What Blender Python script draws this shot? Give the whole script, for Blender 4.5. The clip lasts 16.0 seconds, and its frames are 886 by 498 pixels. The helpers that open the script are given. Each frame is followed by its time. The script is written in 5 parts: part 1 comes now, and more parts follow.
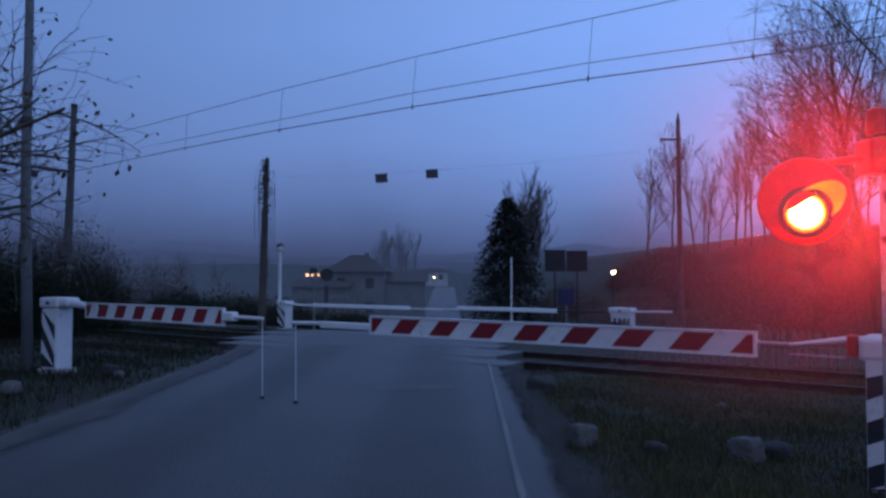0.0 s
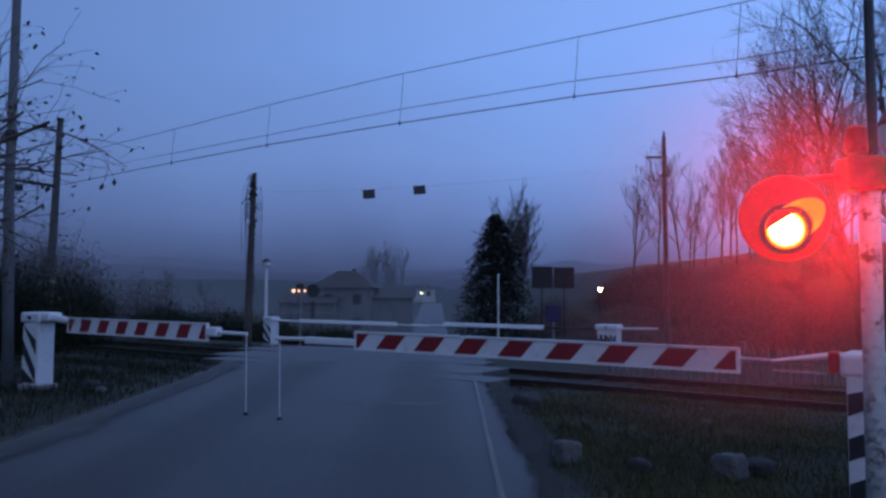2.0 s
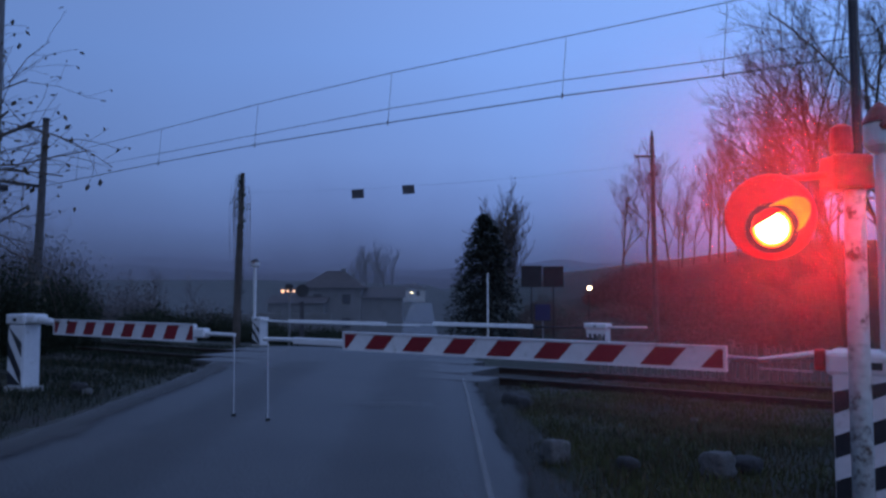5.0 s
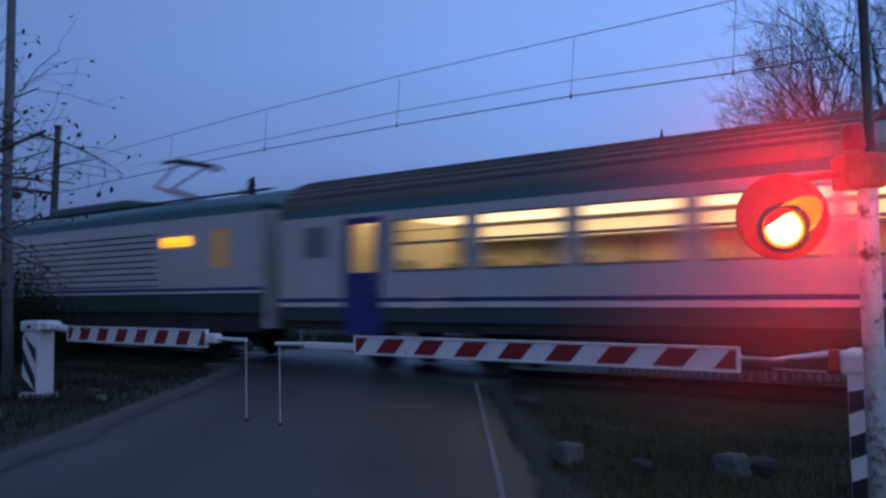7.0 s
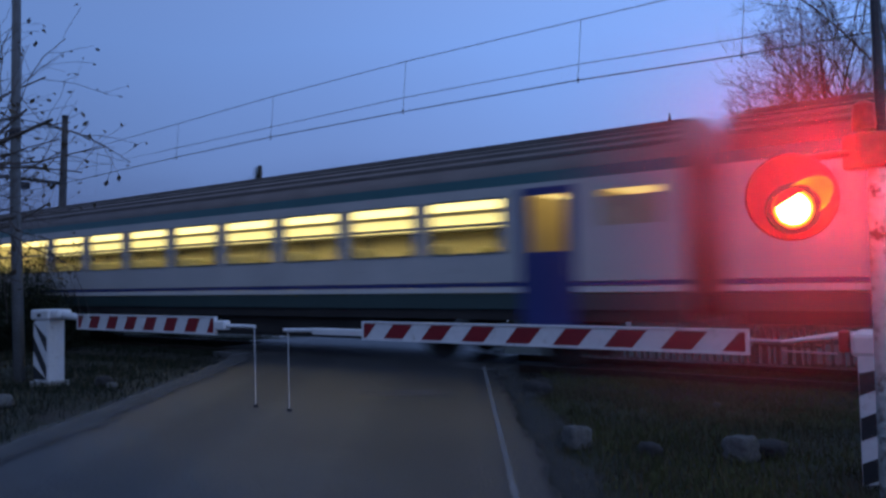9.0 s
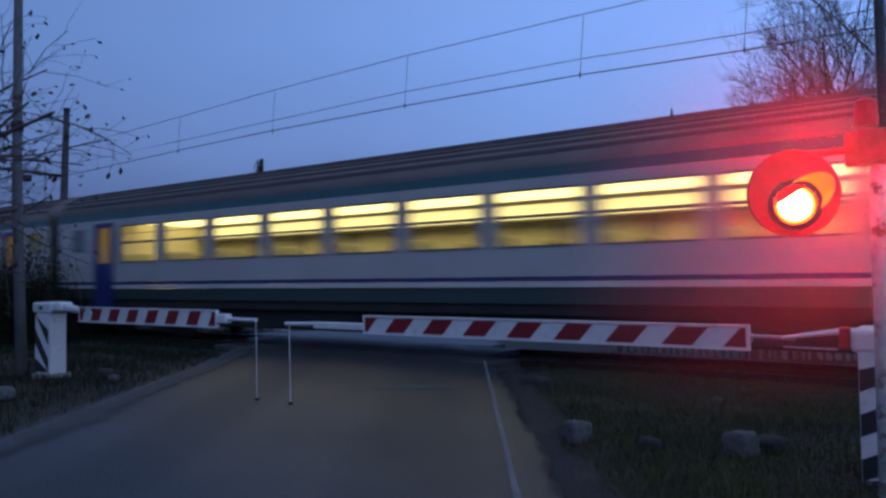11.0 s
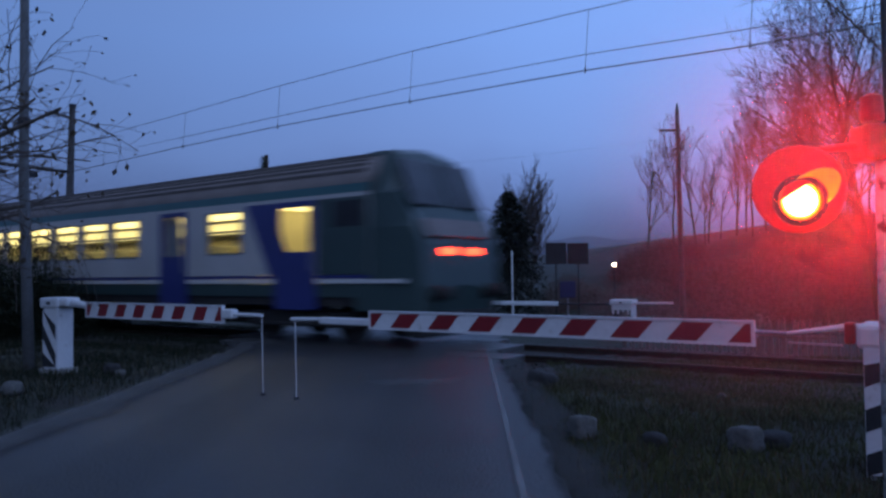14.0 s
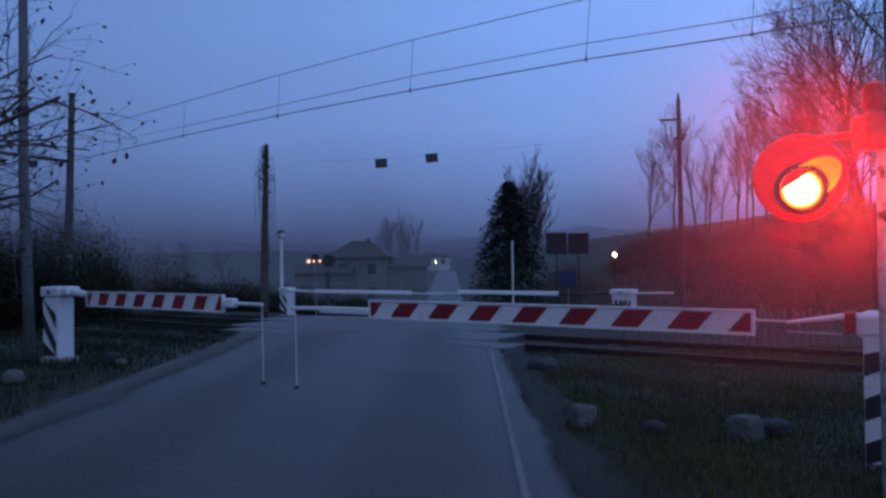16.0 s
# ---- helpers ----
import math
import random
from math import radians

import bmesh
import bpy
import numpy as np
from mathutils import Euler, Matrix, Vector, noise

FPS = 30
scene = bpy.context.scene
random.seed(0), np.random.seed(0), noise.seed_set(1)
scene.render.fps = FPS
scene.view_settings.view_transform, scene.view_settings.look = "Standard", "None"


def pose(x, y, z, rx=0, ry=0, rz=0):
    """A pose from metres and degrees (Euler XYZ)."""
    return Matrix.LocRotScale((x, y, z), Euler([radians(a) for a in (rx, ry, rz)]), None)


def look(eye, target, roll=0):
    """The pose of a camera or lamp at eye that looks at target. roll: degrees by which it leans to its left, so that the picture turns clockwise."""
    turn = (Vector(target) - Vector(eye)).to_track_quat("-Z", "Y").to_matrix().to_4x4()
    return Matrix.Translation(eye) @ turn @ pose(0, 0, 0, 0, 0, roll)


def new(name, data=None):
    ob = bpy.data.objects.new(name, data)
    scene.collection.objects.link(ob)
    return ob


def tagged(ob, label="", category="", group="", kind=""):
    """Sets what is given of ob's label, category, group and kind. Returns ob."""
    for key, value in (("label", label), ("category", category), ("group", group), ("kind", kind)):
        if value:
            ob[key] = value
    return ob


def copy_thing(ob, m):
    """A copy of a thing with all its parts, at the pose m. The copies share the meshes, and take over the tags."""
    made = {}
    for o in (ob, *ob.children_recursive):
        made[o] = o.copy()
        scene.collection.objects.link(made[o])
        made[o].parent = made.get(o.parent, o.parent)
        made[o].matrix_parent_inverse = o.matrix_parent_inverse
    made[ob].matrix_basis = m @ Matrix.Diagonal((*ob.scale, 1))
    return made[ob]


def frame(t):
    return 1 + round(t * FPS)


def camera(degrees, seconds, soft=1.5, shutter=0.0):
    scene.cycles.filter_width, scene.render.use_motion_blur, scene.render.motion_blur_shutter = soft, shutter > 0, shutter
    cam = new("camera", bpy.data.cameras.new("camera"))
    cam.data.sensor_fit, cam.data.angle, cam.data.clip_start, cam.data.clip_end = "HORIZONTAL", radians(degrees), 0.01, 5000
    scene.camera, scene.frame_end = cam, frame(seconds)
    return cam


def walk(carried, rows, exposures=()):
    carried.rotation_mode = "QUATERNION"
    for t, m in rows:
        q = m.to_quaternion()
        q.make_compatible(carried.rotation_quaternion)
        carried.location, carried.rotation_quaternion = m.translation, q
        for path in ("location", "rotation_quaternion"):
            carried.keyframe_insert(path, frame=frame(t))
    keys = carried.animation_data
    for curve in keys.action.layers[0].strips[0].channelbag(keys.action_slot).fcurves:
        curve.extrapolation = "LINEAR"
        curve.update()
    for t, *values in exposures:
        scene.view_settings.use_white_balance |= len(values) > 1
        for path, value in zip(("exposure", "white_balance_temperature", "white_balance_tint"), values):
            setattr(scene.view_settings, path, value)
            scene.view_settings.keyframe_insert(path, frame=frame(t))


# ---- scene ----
# camera: hand-held beside the stop line, 1.5 m above the road
cam = camera(61.4, 16.0, soft=2.7, shutter=0.55)
PATH = [
    (0, 0.000, 0.000, 1.500, 92.039, 0.000, 0.000), (0.5, 0.017, 0.014, 1.497, 92.172, -0.177, -0.133),
    (1, 0.028, 0.015, 1.492, 92.490, -0.221, -0.240), (1.5, 0.028, 0.001, 1.495, 93.007, 0.047, -0.602),
    (2, 0.026, -0.002, 1.492, 93.300, 0.205, -0.933), (2.5, 0.033, -0.009, 1.490, 93.438, -0.052, -1.545),
    (3, 0.035, 0.001, 1.489, 93.191, -0.243, -2.024), (3.5, 0.032, 0.002, 1.492, 93.059, -0.161, -1.987),
    (4, 0.032, 0.002, 1.489, 93.144, -0.152, -1.929), (6.5, 0.052, 0.020, 1.513, 93.317, -0.298, -1.121),
    (7, 0.047, 0.013, 1.515, 93.354, -0.723, -0.920), (7.5, 0.041, 0.019, 1.506, 93.162, -0.775, -0.637),
    (8, 0.042, 0.016, 1.498, 92.826, -0.806, -0.448), (8.5, 0.047, 0.020, 1.499, 92.615, -0.812, -0.349),
    (9, 0.051, 0.030, 1.491, 92.401, -1.127, -0.317), (11.5, 0.047, 0.017, 1.496, 91.943, -0.854, -0.218),
    (12, 0.048, 0.011, 1.498, 91.963, -1.036, -0.204), (12.5, 0.042, 0.010, 1.490, 91.892, -1.142, -0.071),
    (13, 0.043, 0.007, 1.494, 91.767, -0.999, 0.033), (13.5, 0.038, 0.002, 1.490, 91.760, -1.018, 0.099),
    (14, 0.038, 0.002, 1.493, 91.633, -0.863, 0.115), (14.5, 0.041, 0.003, 1.483, 91.602, -0.718, 0.084),
    (15, 0.037, 0.007, 1.484, 91.467, -0.717, 0.058), (15.5, 0.036, 0.004, 1.487, 91.263, -0.906, 0.139),
    (16, 0.042, 0.009, 1.485, 90.865, -0.822, 0.164)]
walk(cam, [(t, pose(x, y, z, rx, 0, rz) @ pose(0, 0, 0, 0, 0, roll)) for t, x, y, z, rx, roll, rz in PATH])

# ---- light: overcast blue dusk, darker fog bank low down ----
world = bpy.data.worlds.new("dusk_sky")
scene.world = world
world.use_nodes = True
wn, wl = world.node_tree.nodes, world.node_tree.links
w_co = wn.new("ShaderNodeTexCoord")
w_sep = wn.new("ShaderNodeSeparateXYZ")
w_no = wn.new("ShaderNodeTexNoise")
w_no.inputs["Scale"].default_value, w_no.inputs["Detail"].default_value = 3.0, 4.0
w_add = wn.new("ShaderNodeMath")
w_add.operation = "MULTIPLY_ADD"
w_add.inputs[1].default_value = 0.09
w_ramp = wn.new("ShaderNodeValToRGB")
els = w_ramp.color_ramp.elements
SKY = [(0.0, (0.036, 0.052, 0.124)), (0.022, (0.050, 0.074, 0.178)), (0.05, (0.076, 0.116, 0.272)), (0.10, (0.122, 0.196, 0.456)), (0.17, (0.158, 0.270, 0.612)),
       (0.30, (0.176, 0.322, 0.745)), (0.6, (0.20, 0.32, 0.68)), (1.0, (0.21, 0.32, 0.66))]
els[0].position, els[0].color = SKY[0][0], (*SKY[0][1], 1)
els[1].position, els[1].color = SKY[-1][0], (*SKY[-1][1], 1)
for p_, c_ in SKY[1:-1]:
    e_ = els.new(p_)
    e_.color = (*c_, 1)
wl.new(w_co.outputs["Generated"], w_sep.inputs[0])
wl.new(w_co.outputs["Generated"], w_no.inputs["Vector"])
wl.new(w_no.outputs["Fac"], w_add.inputs[0])
wl.new(w_sep.outputs["Z"], w_add.inputs[2])
w_sub = wn.new("ShaderNodeMath")
w_sub.operation = "SUBTRACT"
w_sub.inputs[1].default_value = 0.045
wl.new(w_add.outputs[0], w_sub.inputs[0])
wl.new(w_sub.outputs[0], w_ramp.inputs["Fac"])
wl.new(w_ramp.outputs["Color"], wn["Background"].inputs["Color"])
# the evening sky is duller towards the fog-filled valley in the west
w_side = wn.new("ShaderNodeMapRange")
w_side.interpolation_type = "SMOOTHSTEP"
w_side.inputs["From Min"].default_value, w_side.inputs["From Max"].default_value = -0.75, 0.75
w_side.inputs["To Min"].default_value, w_side.inputs["To Max"].default_value = 0.60, 1.30
wl.new(w_sep.outputs["X"], w_side.inputs["Value"])
wl.new(w_side.outputs[0], wn["Background"].inputs["Strength"])
# last glow of the evening sky, very wide and soft, from behind the camera
dusk = new("dusk_glow", bpy.data.lights.new("dusk_glow", "SUN"))
dusk.data.energy, dusk.data.angle, dusk.data.color = 0.28, radians(60), (0.62, 0.74, 1.0)
dusk.matrix_world = look((4, -30, 20), (0, 0, 0))
scene.view_settings.exposure = 0.20

# ---- materials ----
def mat(name, color, rough=0.7, metal=0.0, var=0.25, scale=6.0, fine=60.0, bump=0.0, emit=None, power=0.0, spec=0.5, dirt=None, dirt_at=0.62):
    """Base colour broken up by coarse and fine noise, optional stains of a second colour, fine relief."""
    m = bpy.data.materials.new(name)
    m.use_nodes = True
    n, l = m.node_tree.nodes, m.node_tree.links
    b = n["Principled BSDF"]
    b.inputs["Roughness"].default_value, b.inputs["Metallic"].default_value = rough, metal
    b.inputs["Specular IOR Level"].default_value = spec
    co = n.new("ShaderNodeTexCoord")
    n1, n2 = n.new("ShaderNodeTexNoise"), n.new("ShaderNodeTexNoise")
    n1.inputs["Scale"].default_value, n1.inputs["Detail"].default_value = scale, 5
    n2.inputs["Scale"].default_value, n2.inputs["Detail"].default_value = fine, 4
    for q in (n1, n2):
        l.new(co.outputs["Object"], q.inputs["Vector"])
    mul = n.new("ShaderNodeMath")
    mul.operation = "MULTIPLY"
    l.new(n1.outputs["Fac"], mul.inputs[0])
    l.new(n2.outputs["Fac"], mul.inputs[1])
    rp = n.new("ShaderNodeMapRange")
    rp.inputs["From Min"].default_value, rp.inputs["From Max"].default_value = 0.12, 0.38
    l.new(mul.outputs[0], rp.inputs["Value"])
    mix = n.new("ShaderNodeMix")
    mix.data_type = "RGBA"
    c = Vector(color)
    mix.inputs["A"].default_value = (*(c * (1 - var)), 1)
    mix.inputs["B"].default_value = (*[min(1, v * (1 + var)) for v in c], 1)
    l.new(rp.outputs[0], mix.inputs["Factor"])
    out = mix.outputs["Result"]
    if dirt:
        n3 = n.new("ShaderNodeTexNoise")
        n3.inputs["Scale"].default_value, n3.inputs["Detail"].default_value = scale * 2.3, 8
        n3.inputs["Roughness"].default_value = 0.7
        l.new(co.outputs["Object"], n3.inputs["Vector"])
        r3 = n.new("ShaderNodeMapRange")
        r3.inputs["From Min"].default_value, r3.inputs["From Max"].default_value = dirt_at - 0.06, dirt_at + 0.06
        l.new(n3.outputs["Fac"], r3.inputs["Value"])
        m2 = n.new("ShaderNodeMix")
        m2.data_type = "RGBA"
        m2.inputs["B"].default_value = (*dirt, 1)
        l.new(out, m2.inputs["A"])
        l.new(r3.outputs[0], m2.inputs["Factor"])
        out = m2.outputs["Result"]
    l.new(out, b.inputs["Base Color"])
    if bump:
        bp = n.new("ShaderNodeBump")
        bp.inputs["Strength"].default_value, bp.inputs["Distance"].default_value = bump, 0.02
        l.new(n2.outputs["Fac"], bp.inputs["Height"])
        l.new(bp.outputs[0], b.inputs["Normal"])
    if emit:
        b.inputs["Emission Color"].default_value, b.inputs["Emission Strength"].default_value = (*emit, 1), power
    return m


M_ASPHALT = mat("asphalt", (0.035, 0.034, 0.033), 0.5, var=0.38, scale=0.32, fine=38, bump=0.7, dirt=(0.027, 0.027, 0.028), dirt_at=0.57)
M_ROADDIRT = mat("gritty_verge", (0.062, 0.059, 0.054), 0.95, var=0.35, scale=1.8, fine=70, bump=0.8, dirt=(0.035, 0.036, 0.026))
M_LINE = mat("worn_road_paint", (0.20, 0.20, 0.195), 0.7, var=0.4, scale=0.9, fine=22, dirt=(0.07, 0.07, 0.07), dirt_at=0.52)
M_SOIL = mat("grassy_soil", (0.015, 0.018, 0.008), 0.95, var=0.5, scale=0.5, fine=18, bump=0.9, dirt=(0.021, 0.017, 0.012), dirt_at=0.56)
M_GRASS = mat("winter_grass", (0.048, 0.052, 0.012), 0.8, var=0.5, scale=0.8, fine=9)
M_DRYGRASS = mat("dry_grass", (0.062, 0.048, 0.024), 0.85, var=0.4, scale=0.8, fine=9)
M_BALLAST = mat("ballast", (0.024, 0.021, 0.017), 0.95, var=0.5, scale=9, fine=35, bump=1.0)
M_STONE = mat("ballast_stone", (0.036, 0.032, 0.027), 0.95, var=0.4, scale=3, fine=30, bump=0.6)
M_RUST = mat("rusty_rail_steel", (0.040, 0.024, 0.018), 0.7, 0.4, var=0.4, scale=5, fine=40, bump=0.3)
M_RAILTOP = mat("dull_rail_head", (0.07, 0.06, 0.055), 0.65, 0.7, var=0.15, scale=3, fine=50)
M_CONCRETE = mat("concrete", (0.30, 0.295, 0.28), 0.9, var=0.22, scale=2, fine=35, bump=0.5, dirt=(0.14, 0.14, 0.125), dirt_at=0.6)
M_PANEL = mat("crossing_panel_concrete", (0.060, 0.058, 0.056), 0.5, var=0.25, scale=2, fine=45, bump=0.5)
M_WHITE = mat("white_paint", (0.58, 0.58, 0.58), 0.45, var=0.07, scale=3, fine=25, dirt=(0.36, 0.34, 0.31), dirt_at=0.64)
# brighter copy of the white paint; light on the far booms put into colour
M_LITWHITE = mat("lit_white_paint", (0.80, 0.80, 0.80), 0.4, var=0.06, scale=3, fine=25)
M_PALEWALL = mat("pale_render", (0.42, 0.41, 0.38), 0.9, var=0.15, scale=0.6, fine=20, bump=0.3)
M_FLAKED = mat("flaking_white_paint", (0.70, 0.69, 0.66), 0.6, var=0.12, scale=4, fine=25, bump=0.5, dirt=(0.17, 0.11, 0.085), dirt_at=0.57)
M_RED = mat("red_reflective_paint", (0.19, 0.009, 0.014), 0.4, var=0.12, scale=4, fine=30)
M_BLACK = mat("black_paint", (0.018, 0.018, 0.020), 0.5, var=0.3, scale=4, fine=30)
M_DARKMETAL = mat("dark_metal", (0.040, 0.040, 0.044), 0.5, 0.6, var=0.3, scale=5, fine=40)
M_GALV = mat("galvanised_steel", (0.28, 0.29, 0.31), 0.5, 0.7, var=0.2, scale=4, fine=40, bump=0.15)
M_MAST = mat("weathered_steel_mast", (0.085, 0.075, 0.070), 0.75, 0.2, var=0.35, scale=3, fine=35, bump=0.3)
M_POLEGREY = mat("grey_pole", (0.14, 0.14, 0.14), 0.8, var=0.2, scale=2, fine=30, bump=0.3, dirt=(0.11, 0.11, 0.10))
M_WOODPOLE = mat("tarred_wood", (0.070, 0.055, 0.045), 0.9, var=0.4, scale=3, fine=40, bump=0.7)
M_BARK = mat("bark", (0.075, 0.060, 0.050), 0.95, var=0.35, scale=4, fine=40, bump=0.8)
M_TWIG = mat("twig_bark", (0.085, 0.064, 0.055), 0.95, var=0.3, scale=4, fine=40)
M_DEADLEAF = mat("withered_leaf", (0.060, 0.042, 0.022), 0.8, var=0.4, scale=5, fine=40)
M_CONIFER = mat("conifer_needles", (0.030, 0.032, 0.026), 0.95, var=0.2, scale=1.5, fine=12, spec=0.05)
M_SHRUB = mat("bramble_leaves", (0.022, 0.026, 0.016), 0.9, var=0.5, scale=1.5, fine=12, spec=0.1)
M_IVY = mat("ivy_leaves", (0.028, 0.034, 0.022), 0.8, var=0.4, scale=3, fine=20)
M_WIRE = mat("copper_wire_patina", (0.050, 0.055, 0.055), 0.6, 0.5, var=0.2)
M_RUBBER = mat("black_rubber", (0.020, 0.020, 0.020), 0.8, var=0.2)
M_FENCE = mat("weathered_concrete_picket", (0.125, 0.115, 0.105), 0.9, var=0.25, scale=3, fine=30, bump=0.4)
# red metal parts; on the signal this also paints the lamp's red light
M_RED_AND_LIT = mat("faded_and_lamplit_red_metal", (0.26, 0.022, 0.02), 0.5, 0.1, var=0.25, scale=5, fine=30, dirt=(0.12, 0.05, 0.035))
M_LENS = mat("red_signal_lens", (0.6, 0.05, 0.02), 0.3, emit=(1.0, 0.74, 0.10), power=34.0)
M_LENSRIM = mat("orange_lens_rim", (0.8, 0.2, 0.02), 0.3, emit=(1.0, 0.16, 0.012), power=3.0)
# the lamp's red light is put into the target's colour
M_LAMPRED = mat("lamp_red_target", (0.30, 0.012, 0.012), 0.5, var=0.2, scale=5, fine=30)
# yellow of the lens light is painted into the hood
M_HOOD_IN = mat("lens_lit_yellow_hood", (0.70, 0.95, 0.03), 0.4, 0.0, var=0.1)
M_AMBER = mat("amber_sticker", (0.62, 0.36, 0.03), 0.5, var=0.15)
M_PLASTER = mat("grey_plaster", (0.135, 0.132, 0.128), 0.92, var=0.22, scale=0.6, fine=20, bump=0.3, dirt=(0.10, 0.095, 0.085))
M_TILES = mat("roof_tiles", (0.050, 0.036, 0.032), 0.9, var=0.4, scale=1.5, fine=14, bump=0.7)
M_GLASSDARK = mat("dark_window", (0.02, 0.022, 0.026), 0.12, var=0.2)
M_SIGNBACK = mat("sign_back_metal", (0.055, 0.050, 0.055), 0.6, 0.3, var=0.2)
M_BOARDBACK = mat("dark_board_back", (0.022, 0.018, 0.020), 0.8, var=0.3, scale=2, fine=20)
M_SIGNBLUE = mat("blue_sign_enamel", (0.014, 0.016, 0.075), 0.5, var=0.15)
M_LAMPGLOW = mat("street_lamp_bulb", (1, 0.9, 0.7), 0.5, emit=(1.0, 0.74, 0.38), power=24)
M_WHITEGLOW = mat("headlight", (1, 1, 1), 0.5, emit=(1.0, 0.88, 0.75), power=4)
M_ORANGEGLOW = mat("orange_lamp", (1, 0.6, 0.3), 0.5, emit=(1.0, 0.50, 0.26), power=1.6)
M_REDGLOW = mat("red_marker_lamp", (1, 0.1, 0.05), 0.5, emit=(1.0, 0.07, 0.02), power=5)


def painted_haze(name, top, low, high):
    """Far backdrop; evening haze is painted as self-lit colour, fading upward."""
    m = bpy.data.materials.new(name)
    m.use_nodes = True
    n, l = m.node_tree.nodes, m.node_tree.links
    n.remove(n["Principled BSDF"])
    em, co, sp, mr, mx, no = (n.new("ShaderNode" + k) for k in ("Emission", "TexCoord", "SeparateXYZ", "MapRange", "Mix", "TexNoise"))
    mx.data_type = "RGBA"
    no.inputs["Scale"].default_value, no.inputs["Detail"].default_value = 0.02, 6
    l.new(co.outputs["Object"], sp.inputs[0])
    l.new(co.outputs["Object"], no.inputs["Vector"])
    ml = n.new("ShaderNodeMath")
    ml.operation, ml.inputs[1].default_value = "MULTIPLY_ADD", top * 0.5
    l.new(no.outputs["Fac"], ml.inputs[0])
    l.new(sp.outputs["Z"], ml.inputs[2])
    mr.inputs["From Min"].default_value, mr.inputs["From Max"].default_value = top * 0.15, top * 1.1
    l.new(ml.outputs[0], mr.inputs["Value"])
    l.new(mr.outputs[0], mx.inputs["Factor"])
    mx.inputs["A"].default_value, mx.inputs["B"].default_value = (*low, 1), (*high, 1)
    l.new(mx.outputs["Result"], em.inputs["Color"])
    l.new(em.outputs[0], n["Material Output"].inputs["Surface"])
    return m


M_HILL = painted_haze("painted_haze_hillside", 20, (0.026, 0.035, 0.078), (0.036, 0.053, 0.128))
M_HILLFAR = painted_haze("painted_haze_far_hillside", 62, (0.030, 0.042, 0.100), (0.056, 0.084, 0.200))

# ---- mesh helpers ----
def part(name, bm, material, parent=None, label="", smooth=False, at=None):
    me = bpy.data.meshes.new(name)
    bm.to_mesh(me)
    bm.free()
    for mm in (material if isinstance(material, (list, tuple)) else [material]):
        me.materials.append(mm)
    if smooth:
        for f_ in me.polygons:
            f_.use_smooth = True
    ob = new(name, me)
    if parent is not None:
        ob.parent = parent
    if at is not None:
        ob.matrix_basis = at
    if label:
        tagged(ob, label)
    return ob


def empty(name, m, label, category, group="", kind=""):
    ob = new(name)
    ob.matrix_basis = m
    return tagged(ob, label, category, group, kind)


def add_box(bm, x0, x1, y0, y1, z0, z1, bevel=0.0, mi=0):
    g = bmesh.ops.create_cube(bm, size=1, matrix=Matrix.LocRotScale(((x0 + x1) / 2, (y0 + y1) / 2, (z0 + z1) / 2), None, (x1 - x0, y1 - y0, z1 - z0)))
    vs = g["verts"]
    fs = {f_ for v in vs for f_ in v.link_faces}
    for f_ in fs:
        f_.material_index = mi
    if bevel:
        es = list({e for v in vs for e in v.link_edges})
        bmesh.ops.bevel(bm, geom=es, offset=bevel, segments=2, affect="EDGES", profile=0.5)
    return bm


def box(*a, bevel=0.0):
    return add_box(bmesh.new(), *a, bevel=bevel)


def add_tube(bm, pts, radii, sides=8, cap=True, mi=0):
    """A tube along points with a radius at each."""
    pts = [Vector(p) for p in pts]
    rings = []
    for i, p in enumerate(pts):
        d = (pts[min(i + 1, len(pts) - 1)] - pts[max(i - 1, 0)])
        d = d.normalized() if d.length > 1e-9 else Vector((0, 0, 1))
        a = d.orthogonal().normalized() if abs(d.z) < 0.95 else d.cross(Vector((0, 1, 0))).normalized()
        b = d.cross(a)
        r = radii[i] if isinstance(radii, (list, tuple)) else radii
        rings.append([bm.verts.new(p + (a * math.cos(k * math.tau / sides) + b * math.sin(k * math.tau / sides)) * r) for k in range(sides)])
    for u, w in zip(rings, rings[1:]):
        for k in range(sides):
            f_ = bm.faces.new((u[k], u[(k + 1) % sides], w[(k + 1) % sides], w[k]))
            f_.material_index = mi
    if cap:
        for ring in (rings[0][::-1], rings[-1]):
            f_ = bm.faces.new(ring)
            f_.material_index = mi
    return bm


def tube(pts, radii, sides=8, cap=True):
    return add_tube(bmesh.new(), pts, radii, sides, cap)


def lathe(profile, sides=24):
    """Turned body from (radius, z) pairs."""
    bm = bmesh.new()
    rings = [[bm.verts.new((r * math.cos(k * math.tau / sides), r * math.sin(k * math.tau / sides), z)) for k in range(sides)] for r, z in profile]
    for u, w in zip(rings, rings[1:]):
        for k in range(sides):
            bm.faces.new((u[k], u[(k + 1) % sides], w[(k + 1) % sides], w[k]))
    bm.faces.new(rings[0][::-1])
    bm.faces.new(rings[-1])
    return bm


def prism(outline, x0, x1):
    """Solid with a (y, z) outline between two x stations."""
    bm = bmesh.new()
    a = [bm.verts.new((x0, y, z)) for y, z in outline]
    b = [bm.verts.new((x1, y, z)) for y, z in outline]
    k = len(outline)
    for i in range(k):
        bm.faces.new((a[i], a[(i + 1) % k], b[(i + 1) % k], b[i]))
    bm.faces.new(a[::-1])
    bm.faces.new(b)
    bmesh.ops.recalc_face_normals(bm, faces=bm.faces)
    return bm


# ---- the track runs obliquely across the road ----
TURN = radians(35.62)
